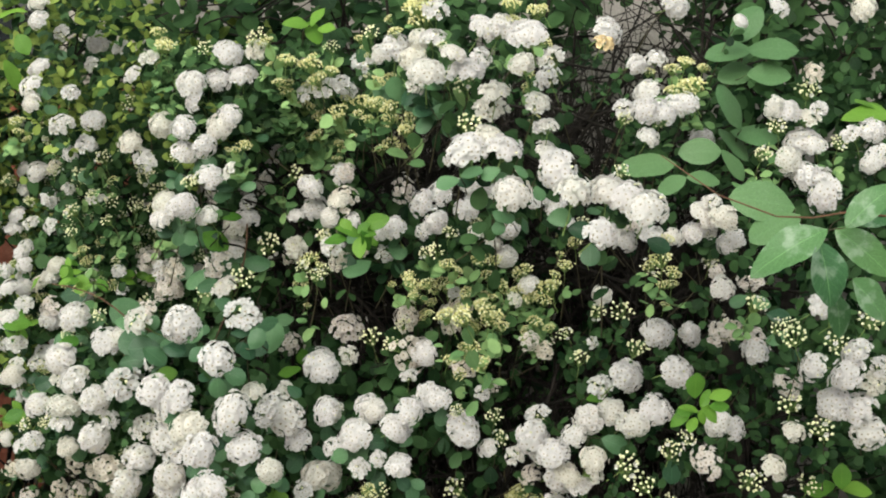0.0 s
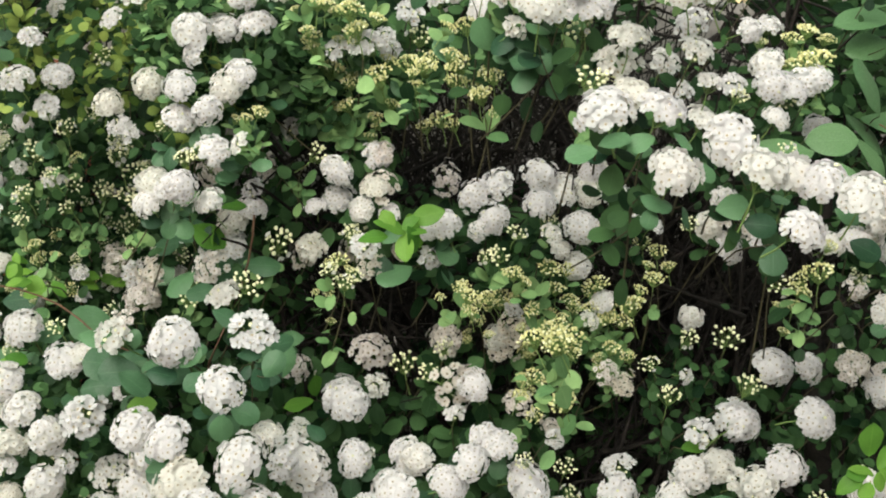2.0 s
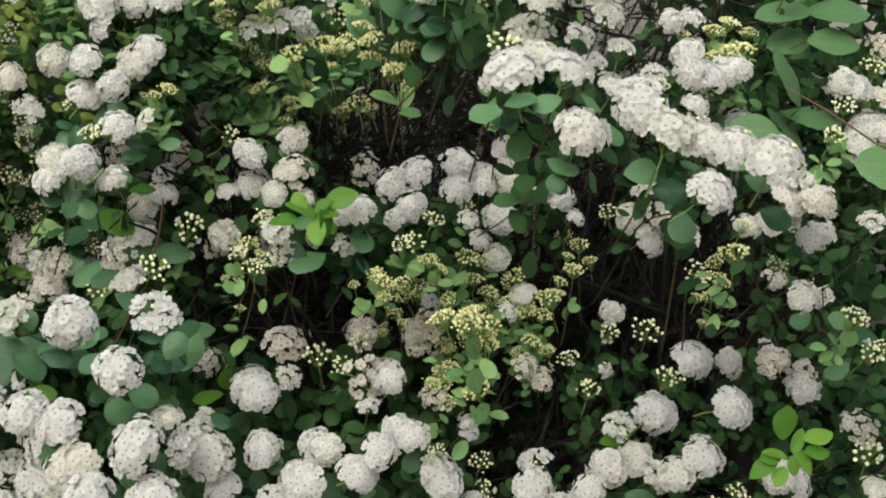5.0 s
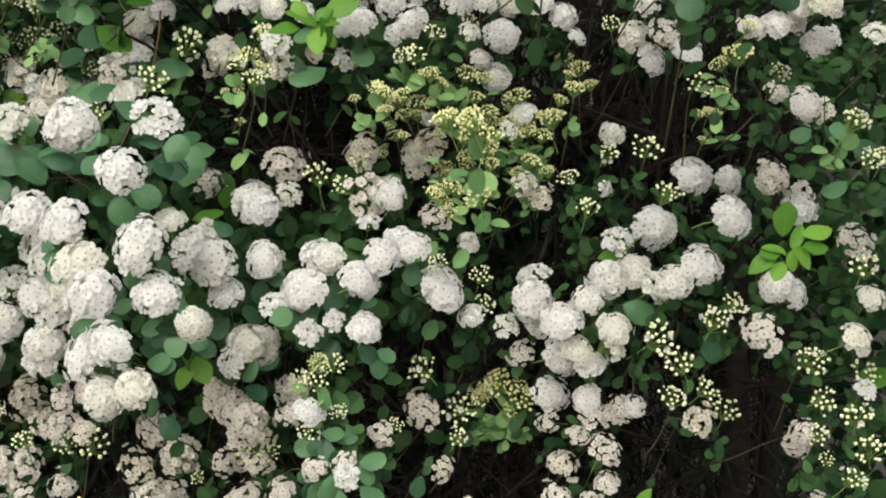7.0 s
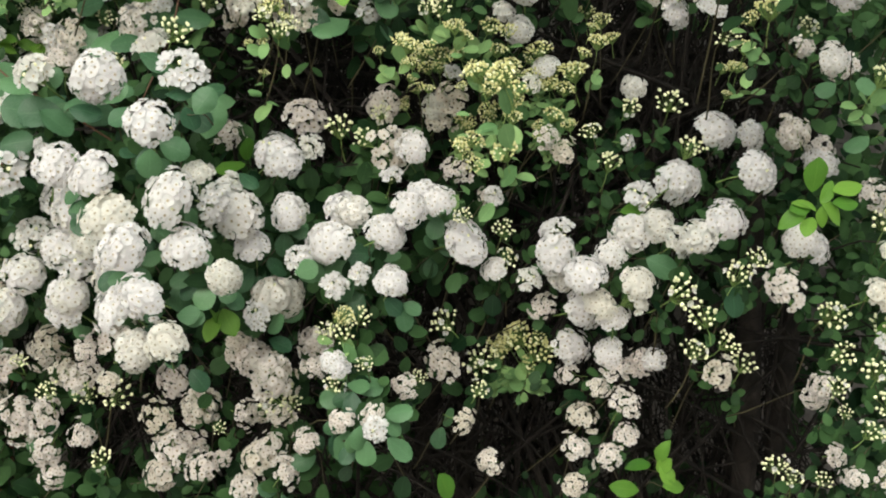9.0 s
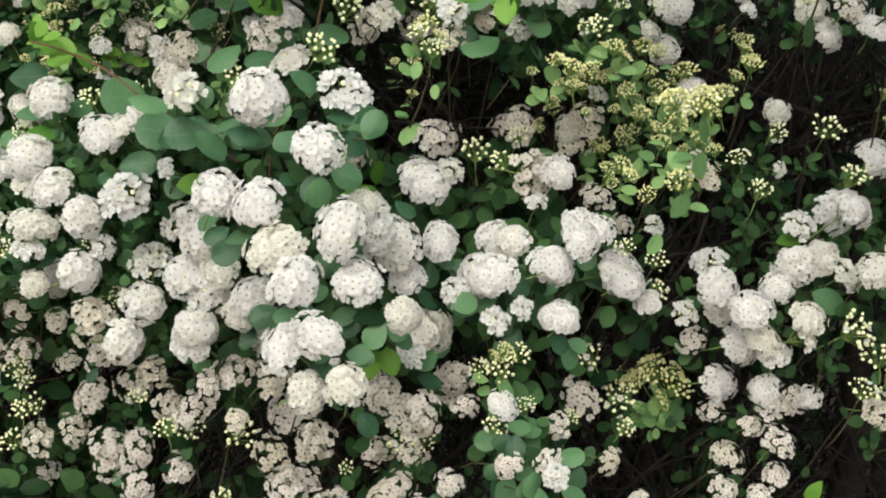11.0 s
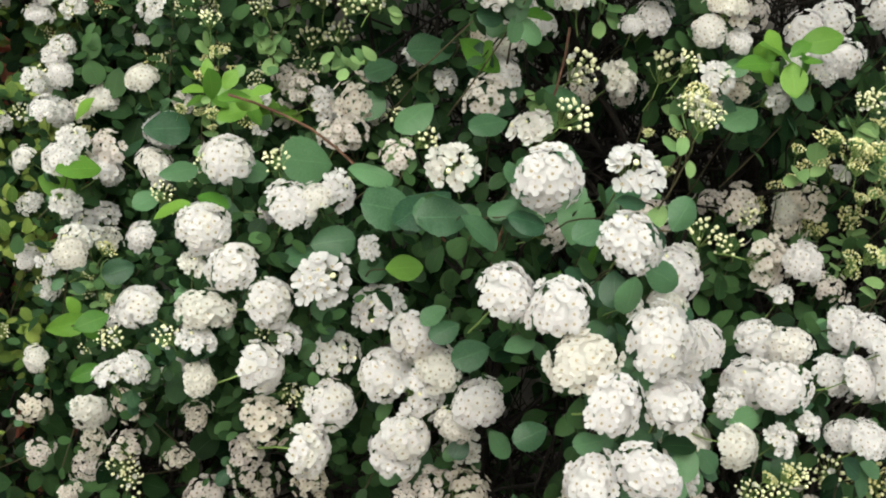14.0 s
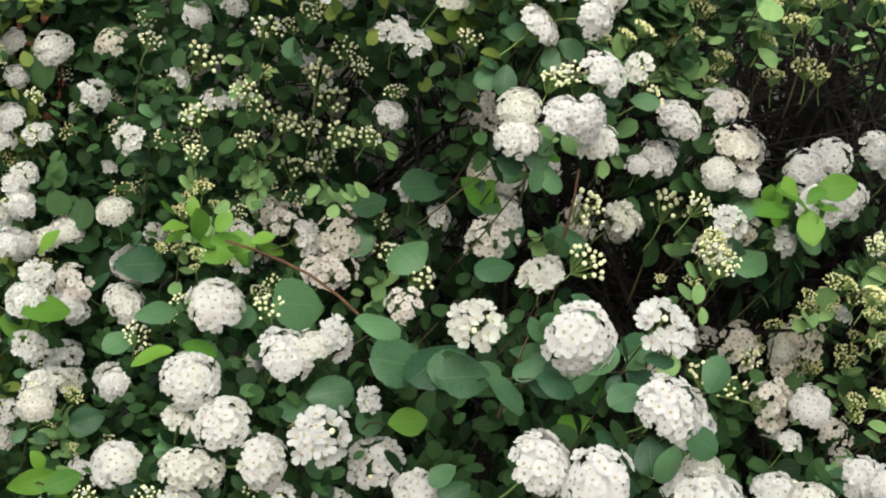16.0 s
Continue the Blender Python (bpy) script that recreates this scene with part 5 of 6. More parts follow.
# slanting gaps right through to the house wall: near end, far end, their radii
SMALL_GAPS = [
    (-0.210, 1.50, 1.265, 0.176, 2.38, 1.251, 0.019, 0.040), (-0.249, 1.50, 1.314, 0.096, 2.38, 1.351, 0.010, 0.021),
    (-0.086, 1.50, 1.245, 0.300, 2.38, 1.211, 0.010, 0.020), (-0.121, 1.50, 1.429, 0.485, 2.38, 1.558, 0.032, 0.069),
    (-0.065, 1.50, 1.402, 0.606, 2.38, 1.499, 0.020, 0.042), (0.175, 1.50, 1.290, 0.391, 2.38, 1.302, 0.022, 0.040),
    (0.184, 1.50, 1.460, 0.292, 2.38, 1.467, 0.036, 0.057), (0.232, 1.50, 1.591, 0.369, 2.38, 1.675, 0.036, 0.057),
    (-0.190, 1.50, 1.240, 0.097, 2.38, 1.202, 0.016, 0.032)]
WIDE_GAPS = [
    (-0.016, 1.50, 1.453, 0.074, 2.38, 1.491, 0.031, 0.054), (0.034, 1.50, 1.460, 0.163, 2.38, 1.504, 0.023, 0.039),
    (-0.045, 1.50, 1.396, 0.518, 2.38, 1.522, 0.022, 0.045), (0.251, 1.50, 0.958, 0.526, 2.38, 0.716, 0.023, 0.041),
    (0.372, 1.50, 0.966, 0.740, 2.38, 0.731, 0.035, 0.063), (0.367, 1.50, 0.877, 0.735, 2.38, 0.580, 0.030, 0.053),
    (-0.656, 1.75, 1.298, -0.892, 2.38, 1.244, 0.019, 0.025), (-0.663, 1.75, 1.075, -0.902, 2.38, 0.941, 0.022, 0.030),
    (-0.666, 1.75, 0.988, -0.906, 2.38, 0.823, 0.019, 0.026), (-0.630, 1.75, 1.639, -0.856, 2.38, 1.708, 0.033, 0.045)]
# thickets of bare wood with few leaves: near end, far end, their radii
THICKETS = []
THICKETS += [
    (-0.017, 1.52, 1.440, 0.057, 2.20, 1.454, 0.042, 0.075), (0.039, 1.52, 1.437, 0.146, 2.20, 1.449, 0.038, 0.067),
    (-0.088, 1.52, 1.418, -0.056, 2.20, 1.417, 0.027, 0.048), (-0.115, 1.52, 1.275, -0.099, 2.20, 1.191, 0.033, 0.058),
    (-0.079, 1.52, 1.260, -0.040, 2.20, 1.166, 0.028, 0.049), (-0.156, 1.52, 1.263, -0.164, 2.20, 1.171, 0.020, 0.035),
    (0.155, 1.52, 1.277, 0.332, 2.20, 1.193, 0.031, 0.055), (0.188, 1.52, 1.300, 0.385, 2.20, 1.231, 0.029, 0.051),
    (0.219, 1.52, 1.273, 0.433, 2.20, 1.187, 0.026, 0.046), (-0.194, 1.52, 1.404, -0.228, 2.20, 1.406, 0.025, 0.044),
    (-0.187, 1.52, 1.355, -0.216, 2.20, 1.327, 0.020, 0.035), (0.238, 1.52, 1.285, 0.435, 2.20, 1.289, 0.040, 0.069),
]
THICKETS += [
    (0.281, 1.52, 1.267, 0.503, 2.20, 1.260, 0.035, 0.061), (0.180, 1.52, 1.274, 0.344, 2.20, 1.271, 0.023, 0.041),
    (0.331, 1.52, 1.232, 0.583, 2.20, 1.204, 0.030, 0.052), (0.160, 1.52, 1.224, 0.312, 2.20, 1.192, 0.018, 0.032),
    (0.291, 1.52, 1.325, 0.520, 2.20, 1.352, 0.019, 0.033), (0.064, 1.52, 0.884, 0.169, 2.20, 0.663, 0.043, 0.076),
    (0.119, 1.52, 0.873, 0.256, 2.20, 0.644, 0.047, 0.082), (0.259, 1.52, 0.903, 0.476, 2.20, 0.692, 0.045, 0.078),
    (0.311, 1.52, 0.876, 0.559, 2.20, 0.649, 0.043, 0.075), (0.369, 1.52, 0.940, 0.649, 2.20, 0.750, 0.034, 0.060),
    (0.383, 1.52, 0.981, 0.672, 2.20, 0.815, 0.026, 0.045), (0.226, 1.52, 0.804, 0.424, 2.20, 0.537, 0.045, 0.080),
]
THICKETS += [
    (0.025, 1.52, 0.834, 0.107, 2.20, 0.583, 0.044, 0.077), (0.354, 1.52, 0.831, 0.625, 2.20, 0.579, 0.049, 0.087),
    (0.087, 1.52, 1.013, 0.204, 2.20, 0.865, 0.024, 0.042), (0.004, 1.52, 1.010, 0.074, 2.20, 0.862, 0.018, 0.032),
    (0.424, 1.52, 0.839, 0.736, 2.20, 0.591, 0.033, 0.057), (-0.046, 1.52, 0.961, -0.005, 2.20, 0.784, 0.021, 0.037),
    (-0.096, 1.52, 1.225, 0.043, 2.20, 1.191, 0.021, 0.039), (0.150, 1.52, 1.272, 0.442, 2.20, 1.268, 0.031, 0.055),
    (0.222, 1.52, 1.249, 0.560, 2.20, 1.231, 0.029, 0.052), (-0.507, 1.52, 0.929, -0.627, 2.20, 0.708, 0.020, 0.036),
    (-0.375, 1.52, 0.937, -0.413, 2.20, 0.722, 0.022, 0.040), (-0.328, 1.52, 0.916, -0.335, 2.20, 0.687, 0.030, 0.054),
]
THICKETS += [
    (-0.212, 1.52, 0.904, -0.147, 2.20, 0.668, 0.020, 0.036), (-0.050, 1.52, 1.195, 0.117, 2.20, 1.143, 0.014, 0.026),
    (-0.239, 1.62, 0.974, -0.070, 2.20, 0.795, 0.021, 0.037), (-0.198, 1.62, 1.331, -0.004, 2.20, 1.357, 0.023, 0.040),
    (-0.097, 1.62, 1.238, 0.154, 2.20, 1.210, 0.024, 0.042), (-0.514, 1.62, 0.959, -0.501, 2.20, 0.771, 0.025, 0.044),
    (-0.549, 1.62, 0.940, -0.556, 2.20, 0.743, 0.023, 0.040), (-0.239, 1.62, 0.916, -0.070, 2.20, 0.705, 0.022, 0.038),
    (-0.038, 1.62, 1.446, 0.361, 2.20, 1.531, 0.040, 0.073), (0.005, 1.62, 1.473, 0.434, 2.20, 1.574, 0.029, 0.053),
    (-0.165, 1.62, 1.270, 0.152, 2.20, 1.240, 0.022, 0.040), (-0.453, 1.62, 1.380, -0.325, 2.20, 1.422, 0.024, 0.043),
]
THICKETS += [
    (-0.397, 1.62, 1.322, -0.231, 2.20, 1.325, 0.016, 0.029), (0.189, 1.45, 1.283, 0.407, 2.20, 1.203, 0.036, 0.066),
    (0.148, 1.45, 1.323, 0.339, 2.20, 1.270, 0.018, 0.033), (0.252, 1.45, 1.262, 0.512, 2.20, 1.169, 0.031, 0.057),
    (0.319, 1.45, 1.267, 0.624, 2.20, 1.176, 0.032, 0.059), (0.124, 1.45, 1.248, 0.298, 2.20, 1.145, 0.018, 0.033),
    (-0.091, 1.45, 1.265, -0.061, 2.20, 1.173, 0.032, 0.059), (-0.123, 1.45, 1.247, -0.114, 2.20, 1.144, 0.024, 0.045),
    (0.222, 1.45, 1.295, 0.462, 2.20, 1.223, 0.026, 0.047), (-0.321, 1.50, 0.910, -0.357, 2.20, 0.672, 0.030, 0.055),
    (-0.331, 1.50, 0.876, -0.373, 2.20, 0.616, 0.025, 0.046), (-0.359, 1.50, 0.948, -0.419, 2.20, 0.735, 0.017, 0.032),
]
THICKETS += [
    (-0.385, 1.50, 0.975, -0.463, 2.20, 0.779, 0.017, 0.031), (-0.210, 1.50, 0.935, -0.175, 2.20, 0.713, 0.020, 0.036),
    (-0.471, 1.50, 0.946, -0.604, 2.20, 0.730, 0.020, 0.037), (-0.285, 1.50, 0.933, -0.298, 2.20, 0.710, 0.017, 0.032),
    (-0.131, 1.50, 0.891, -0.045, 2.20, 0.640, 0.020, 0.037), (-0.373, 1.50, 0.870, -0.442, 2.20, 0.606, 0.015, 0.028),
    (0.030, 1.62, 1.035, 0.400, 2.20, 0.886, 0.030, 0.053), (0.084, 1.62, 1.070, 0.487, 2.20, 0.942, 0.028, 0.050),
    (0.104, 1.62, 1.063, 0.470, 2.20, 0.935, 0.032, 0.055), (0.086, 1.62, 0.971, 0.443, 2.20, 0.790, 0.032, 0.056),
    (-0.173, 1.62, 1.281, 0.072, 2.20, 1.282, 0.024, 0.044), (-0.088, 1.62, 1.250, 0.209, 2.20, 1.232, 0.025, 0.045),
]
THICKETS += [
    (-0.036, 1.62, 1.235, 0.294, 2.20, 1.208, 0.019, 0.034), (-0.205, 1.62, 1.321, 0.021, 2.20, 1.347, 0.015, 0.028),
    (0.183, 1.50, 1.277, 0.356, 2.20, 1.264, 0.031, 0.055), (0.147, 1.50, 1.304, 0.298, 2.20, 1.307, 0.018, 0.032),
    (0.253, 1.50, 1.280, 0.468, 2.20, 1.269, 0.023, 0.042), (0.298, 1.50, 1.311, 0.540, 2.20, 1.318, 0.026, 0.047),
    (0.166, 1.50, 1.377, 0.328, 2.20, 1.425, 0.018, 0.032), (0.209, 1.50, 1.227, 0.398, 2.20, 1.184, 0.021, 0.037),
    (-0.047, 1.20, 1.440, 0.056, 2.20, 1.483, 0.027, 0.063), (-0.011, 1.20, 1.435, 0.133, 2.20, 1.472, 0.023, 0.055),
    (-0.080, 1.20, 1.424, -0.015, 2.20, 1.449, 0.015, 0.036), (-0.104, 1.30, 1.430, -0.074, 2.20, 1.456, 0.017, 0.036),
]
THICKETS += [
    (-0.063, 1.20, 1.392, -0.018, 2.20, 1.502, 0.024, 0.058), (-0.018, 1.20, 1.393, 0.080, 2.20, 1.503, 0.024, 0.058),
    (0.030, 1.25, 1.403, 0.168, 2.20, 1.513, 0.020, 0.045), (0.106, 1.30, 1.353, 0.301, 2.20, 1.405, 0.017, 0.036),
    (0.131, 1.30, 1.332, 0.350, 2.20, 1.363, 0.013, 0.027), (0.025, 1.50, 1.109, 0.465, 2.20, 0.971, 0.023, 0.046),
    (-0.101, 1.50, 1.191, 0.298, 2.20, 1.117, 0.016, 0.034), (0.006, 1.55, 1.260, 0.436, 2.20, 1.246, 0.018, 0.035),
    (-0.053, 1.35, 1.177, 0.501, 2.20, 1.053, 0.027, 0.064), (-0.056, 1.35, 1.140, 0.494, 2.20, 0.972, 0.017, 0.042),
    (-0.023, 1.35, 1.124, 0.564, 2.20, 0.939, 0.018, 0.042), (-0.116, 1.40, 1.178, 0.308, 2.20, 1.069, 0.016, 0.035),
]
THICKETS += [
    (-0.053, 1.40, 1.066, 0.435, 2.20, 0.844, 0.021, 0.046), (-0.099, 1.50, 1.218, 0.403, 2.20, 1.127, 0.021, 0.044),
    (-0.150, 1.50, 1.249, 0.307, 2.20, 1.188, 0.016, 0.034), (-0.042, 1.50, 1.257, 0.512, 2.20, 1.203, 0.021, 0.045),
    (0.145, 1.45, 0.984, 0.323, 2.20, 0.792, 0.018, 0.033), (-0.083, 1.45, 1.101, -0.059, 2.20, 0.987, 0.017, 0.032),
    (-0.093, 1.45, 1.165, -0.088, 2.20, 1.075, 0.014, 0.027), (-0.182, 1.40, 1.305, -0.215, 2.20, 1.232, 0.016, 0.032),
    (-0.145, 1.40, 1.264, -0.151, 2.20, 1.161, 0.021, 0.041),
]
TUNNELS = SMALL_GAPS + WIDE_GAPS
TUNNEL_A = np.array([q[0:3] for q in TUNNELS])
TUNNEL_D = np.array([q[3:6] for q in TUNNELS]) - TUNNEL_A
TUNNEL_R = np.array([q[6:8] for q in TUNNELS])


def clear_of_gaps(p):
    """Whether a point keeps out of the slanting gaps."""
    u = (p[1] - TUNNEL_A[:, 1]) / TUNNEL_D[:, 1]
    off = TUNNEL_A + TUNNEL_D * u[:, None]
    d = np.hypot(off[:, 0] - p[0], off[:, 2] - p[2])
    return not np.any((u > -0.1) & (d < TUNNEL_R[:, 0] + (TUNNEL_R[:, 1] - TUNNEL_R[:, 0]) * u + 0.008))


THICKET_A = np.array([q[0:3] for q in THICKETS])
THICKET_D = np.array([q[3:6] for q in THICKETS]) - THICKET_A
THICKET_R = np.array([q[6:8] for q in THICKETS])


def in_thicket(p):
    u = (p[1] - THICKET_A[:, 1]) / THICKET_D[:, 1]
    off = THICKET_A + THICKET_D * u[:, None]
    d = np.hypot(off[:, 0] - p[0], off[:, 2] - p[2])
    return bool(np.any((u > -0.05) & (u < 1.1) & (d < THICKET_R[:, 0] + (THICKET_R[:, 1] - THICKET_R[:, 0]) * u)))


def open_at(x, z):
    return min(math.hypot(x - a, z - b) / (0.75 * r) for a, b, r in OPENINGS)


green = {main_shrub: Foliage(), side_shrub: Foliage()}
pale = {main_shrub: Foliage(), side_shrub: Foliage()}
olive = {main_shrub: Foliage(), side_shrub: Foliage()}
twigs = {main_shrub: ([], []), side_shrub: ([], [])}
shoots = {main_shrub: ([], []), side_shrub: ([], []), broad_shrub: ([], [])}
rng = random.Random(5)
near_leaves = {main_shrub: 0, side_shrub: 0}


WIDTHS = np.array([b[2] for b in BLOOMS])


# middle of the camera's path; leaves are kept out of its sight lines
CAMERA_SIDE = np.array((-0.25, 0.4, 1.33))


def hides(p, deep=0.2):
    """Whether a leaf at p would hang before a flower cluster, as seen from the camera's side."""
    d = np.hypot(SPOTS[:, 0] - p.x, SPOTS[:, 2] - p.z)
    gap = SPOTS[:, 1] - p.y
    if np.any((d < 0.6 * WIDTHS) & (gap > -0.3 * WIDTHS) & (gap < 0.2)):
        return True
    lane = SPOTS + (CAMERA_SIDE - SPOTS) * (gap / (SPOTS[:, 1] - CAMERA_SIDE[1]))[:, None]
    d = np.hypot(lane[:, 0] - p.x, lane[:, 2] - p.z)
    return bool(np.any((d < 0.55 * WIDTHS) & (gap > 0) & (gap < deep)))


def outside(p):
    """Whether a leaf would lie past the rounded, uneven outer form of the shrubs."""
    x, y, z = p
    edge = 1 + 0.22 * noise.noise(Vector((x * 2.2, y * 2.2, z * 2.2)))
    return (abs(x + 0.05) / 1.2) ** 2.6 + (max(0, z - 0.9) / 1.12) ** 3 + (max(0, y - 1.75) / 0.62) ** 4 > edge


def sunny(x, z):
    """The flank and crown in warm light, which is put into yellower leaves."""
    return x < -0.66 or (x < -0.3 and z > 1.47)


def leaf_scale(x):
    """Leaves are largest in the middle of the main shrub."""
    return 0.52 if x < -0.6 else 0.64 if x < -0.38 else 0.82 if x < -0.2 else (1.0 if x < 0 else max(0.68, 1 - 2 * x))


def put_leaf(shrub, base, along, facing, length, store):
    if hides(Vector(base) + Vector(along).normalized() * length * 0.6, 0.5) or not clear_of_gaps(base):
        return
    if in_thicket(base) and rng.random() < 0.75:
        return
    store[shrub].leaf(Vector(base) - shrub.location, along, facing, length, rng.randrange(4))


# more tight buds crowd round the young bud heads
for kind, at, wide, out in [b for b in BLOOMS if b[0] == "b"]:
    for i in range(2):
        p = at + Vector((rng.gauss(0, 0.014), rng.uniform(-0.005, 0.025), rng.gauss(-0.01, 0.014)))
        way = (out + Vector((rng.gauss(0, 0.4), 0, rng.gauss(0.2, 0.4)))).normalized()
        size = wide * rng.uniform(0.7, 1.0)
        shrub = owner(p.x)
        part("bud_head", rng.choice(CLUSTER["b"]), shrub, "tight yellow-green buds", under(shrub, Matrix.Translation(p) @ way.to_track_quat("Z", "Y").to_matrix().to_4x4() @ Matrix.Diagonal((size, size, size, 1))))
        for k in range(4):
            a = rng.uniform(0, 2 * math.pi)
            side = Vector((math.cos(a), 0.8 * math.sin(a), rng.gauss(0.1, 0.25)))
            base = p - Vector((0, 0, 1)) * size * rng.uniform(0.5, 2.4) + side * 0.003
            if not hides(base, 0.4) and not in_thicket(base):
                pale[shrub].leaf(base - shrub.location, side, Vector((rng.gauss(0, 0.25), -0.45, 0.9)), rng.uniform(0.01, 0.017), rng.randrange(4))

# leaves and stalk under every flower cluster
for kind, at, wide, out in BLOOMS:
    shrub = owner(at.x)
    small = kind in "Bb"
    back = (Vector((rng.gauss(0, 0.3), 0.6, -0.9)) if small else Vector((rng.gauss(0, 0.35), 0.75, -0.55 + rng.gauss(0, 0.2)))).normalized()
    foot = at - out * wide * 0.75
    long = rng.uniform(0.04, 0.075) if small else rng.uniform(0.08, 0.15)
    end = foot + back * long + Vector((0, 0, -0.02))
    line = bend(foot, foot - out * 0.02, end - back * 0.03, end, 5)
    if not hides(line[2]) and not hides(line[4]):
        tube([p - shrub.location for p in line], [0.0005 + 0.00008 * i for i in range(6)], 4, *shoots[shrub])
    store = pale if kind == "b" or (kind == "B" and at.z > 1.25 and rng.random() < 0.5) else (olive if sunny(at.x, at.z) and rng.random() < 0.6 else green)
    for i in range(4 if not small else 5):
        a = rng.uniform(0, 2 * math.pi)
        side = Vector((math.cos(a), -0.35, math.sin(a) * 0.8 - 0.25))
        size = rng.uniform(0.012, 0.02) if small else rng.uniform(0.017, 0.027) * leaf_scale(at.x)
        base = foot + side.normalized() * wide * (0.12 if not small else rng.uniform(0.05, 0.5)) + back * rng.uniform(0.012, 0.035)
        facing = Vector((rng.gauss(0, 0.3), -0.8, 0.75 + rng.gauss(0, 0.25)))
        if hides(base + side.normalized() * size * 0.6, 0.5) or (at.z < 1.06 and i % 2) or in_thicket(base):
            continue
        if not small and near_leaves[shrub] < 190 and at.y < (1.52 if shrub is main_shrub else 1.8):
            near_leaves[shrub] += 1
            part("leaf", rng.choice(LEAF_MESH["g"]), shrub, "", under(shrub, leaf_pose(base, side, facing, size * 1.1)))
        else:
            put_leaf(shrub, base, side, facing, size, store)
    for i in range(1, 8, 1 if small or at.z > 1.06 else 3):
        u = i / 8
        p = line[0].lerp(line[-1], u)
        a = i * 2.4 + rng.uniform(-0.5, 0.5)
        side = Vector((math.cos(a), -0.3, math.sin(a)))
        if small:
            p, side = line[0].lerp(line[-1], 0.12 + 0.6 * u), side + Vector((0, -0.25, 0.3))
        put_leaf(shrub, p, side, Vector((rng.gauss(0, 0.4), -0.7, 0.8)), rng.uniform(0.014, 0.028) * leaf_scale(at.x), store)

# leaf mass behind, down to the ground and up over the top
for i in range(36000):
    x, z = rng.uniform(-1.25, 1.15), rng.uniform(0.2, 2.0)
    y0 = face_of(max(-0.66, min(0.52, x)), max(0.78, min(1.62, z)))
    y0 += 0.5 * max(0, abs(x + 0.07) - 0.6) ** 1.3 + 1.7 * max(0, z - 1.5)
    # above 1.62 the mass fills inward as an unseen roof against sky light
    high = z > 1.62
    deep = rng.uniform(0, 0.6) if high and i % 2 else rng.expovariate(1 / 0.22)
    hole = open_at(x, z)
    if deep > 0.6 or (hole < 1.0 and deep < 0.6) or (hole < 1.25 and i % 3):
        continue
    if deep < 0.3 and min(math.hypot(x - a, z - b) / r for a, b, r in HOLLOWS) < 1:
        continue
    if z < 1.02 and x > -0.35 and i % 5 < 4:
        continue
    y = y0 + 0.11 + deep
    if -0.25 < x < 0.42 and z > 1.38:
        y = max(y, 1.6 + 0.5 * deep)
    shrub = owner(x + rng.gauss(0, 0.05))
    a = rng.uniform(0, 2 * math.pi)
    along = Vector((math.cos(a), rng.uniform(-0.6, 0.1), math.sin(a) * 0.8 - 0.2))
    facing = Vector((rng.gauss(0, 0.45), -0.6 + rng.gauss(0, 0.3), 0.85))
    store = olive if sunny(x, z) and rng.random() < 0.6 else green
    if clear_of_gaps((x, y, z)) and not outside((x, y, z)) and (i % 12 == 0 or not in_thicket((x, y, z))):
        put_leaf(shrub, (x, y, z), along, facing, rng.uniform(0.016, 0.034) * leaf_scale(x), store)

# the far side of the shrubs, before the house wall
for i in range(17000):
    x, z = rng.uniform(-1.25, 1.15), rng.uniform(0.3, 1.85)
    if open_at(x, z) < 1.7 or (0.34 < x < 0.42 and z < 0.95 and i % 3):
        continue
    a, y = rng.uniform(0, 2 * math.pi), rng.uniform(1.85, 2.3)
    if not clear_of_gaps((x, y, z)) or outside((x, y, z)) or (i % 5 and in_thicket((x, y, z))):
        continue
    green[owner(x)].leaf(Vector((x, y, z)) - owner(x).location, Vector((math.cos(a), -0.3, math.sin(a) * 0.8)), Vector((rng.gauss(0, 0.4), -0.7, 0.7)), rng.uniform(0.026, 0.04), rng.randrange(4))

# the dark crown beyond the branch with the large leaves
for i in range(1500):
    x, y, z = rng.uniform(0.42, 1.1), rng.uniform(1.72, 2.3), rng.uniform(1.5, 1.9)
    if clear_of_gaps((x, y, z)) and not outside((x, y, z)):
        a = rng.uniform(0, 2 * math.pi)
        green[main_shrub].leaf(Vector((x, y, z)) - main_shrub.location, Vector((math.cos(a), -0.3, math.sin(a) * 0.8)), Vector((rng.gauss(0, 0.5), -0.6, 0.7)), rng.uniform(0.018, 0.034), rng.randrange(4))

# the small-leaved sunny flank, and the young growth along the top
for i in range(7400):
    if i % 5:
        x, z = rng.uniform(-0.85, -0.4), rng.uniform(0.95, 1.72)
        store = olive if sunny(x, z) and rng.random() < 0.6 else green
    else:
        x, z, store = rng.uniform(-0.38, -0.15), rng.uniform(1.44, 1.58), (pale if rng.random() < 0.2 else green)
    y = face_of(x, z) + rng.uniform(-0.03, 0.1)
    a = rng.uniform(0, 2 * math.pi)
    put_leaf(owner(x), (x, y, z), Vector((math.cos(a), -0.3, math.sin(a) * 0.8)), Vector((rng.gauss(0, 0.4), -0.6, 0.85)), rng.uniform(0.01, 0.019), store)

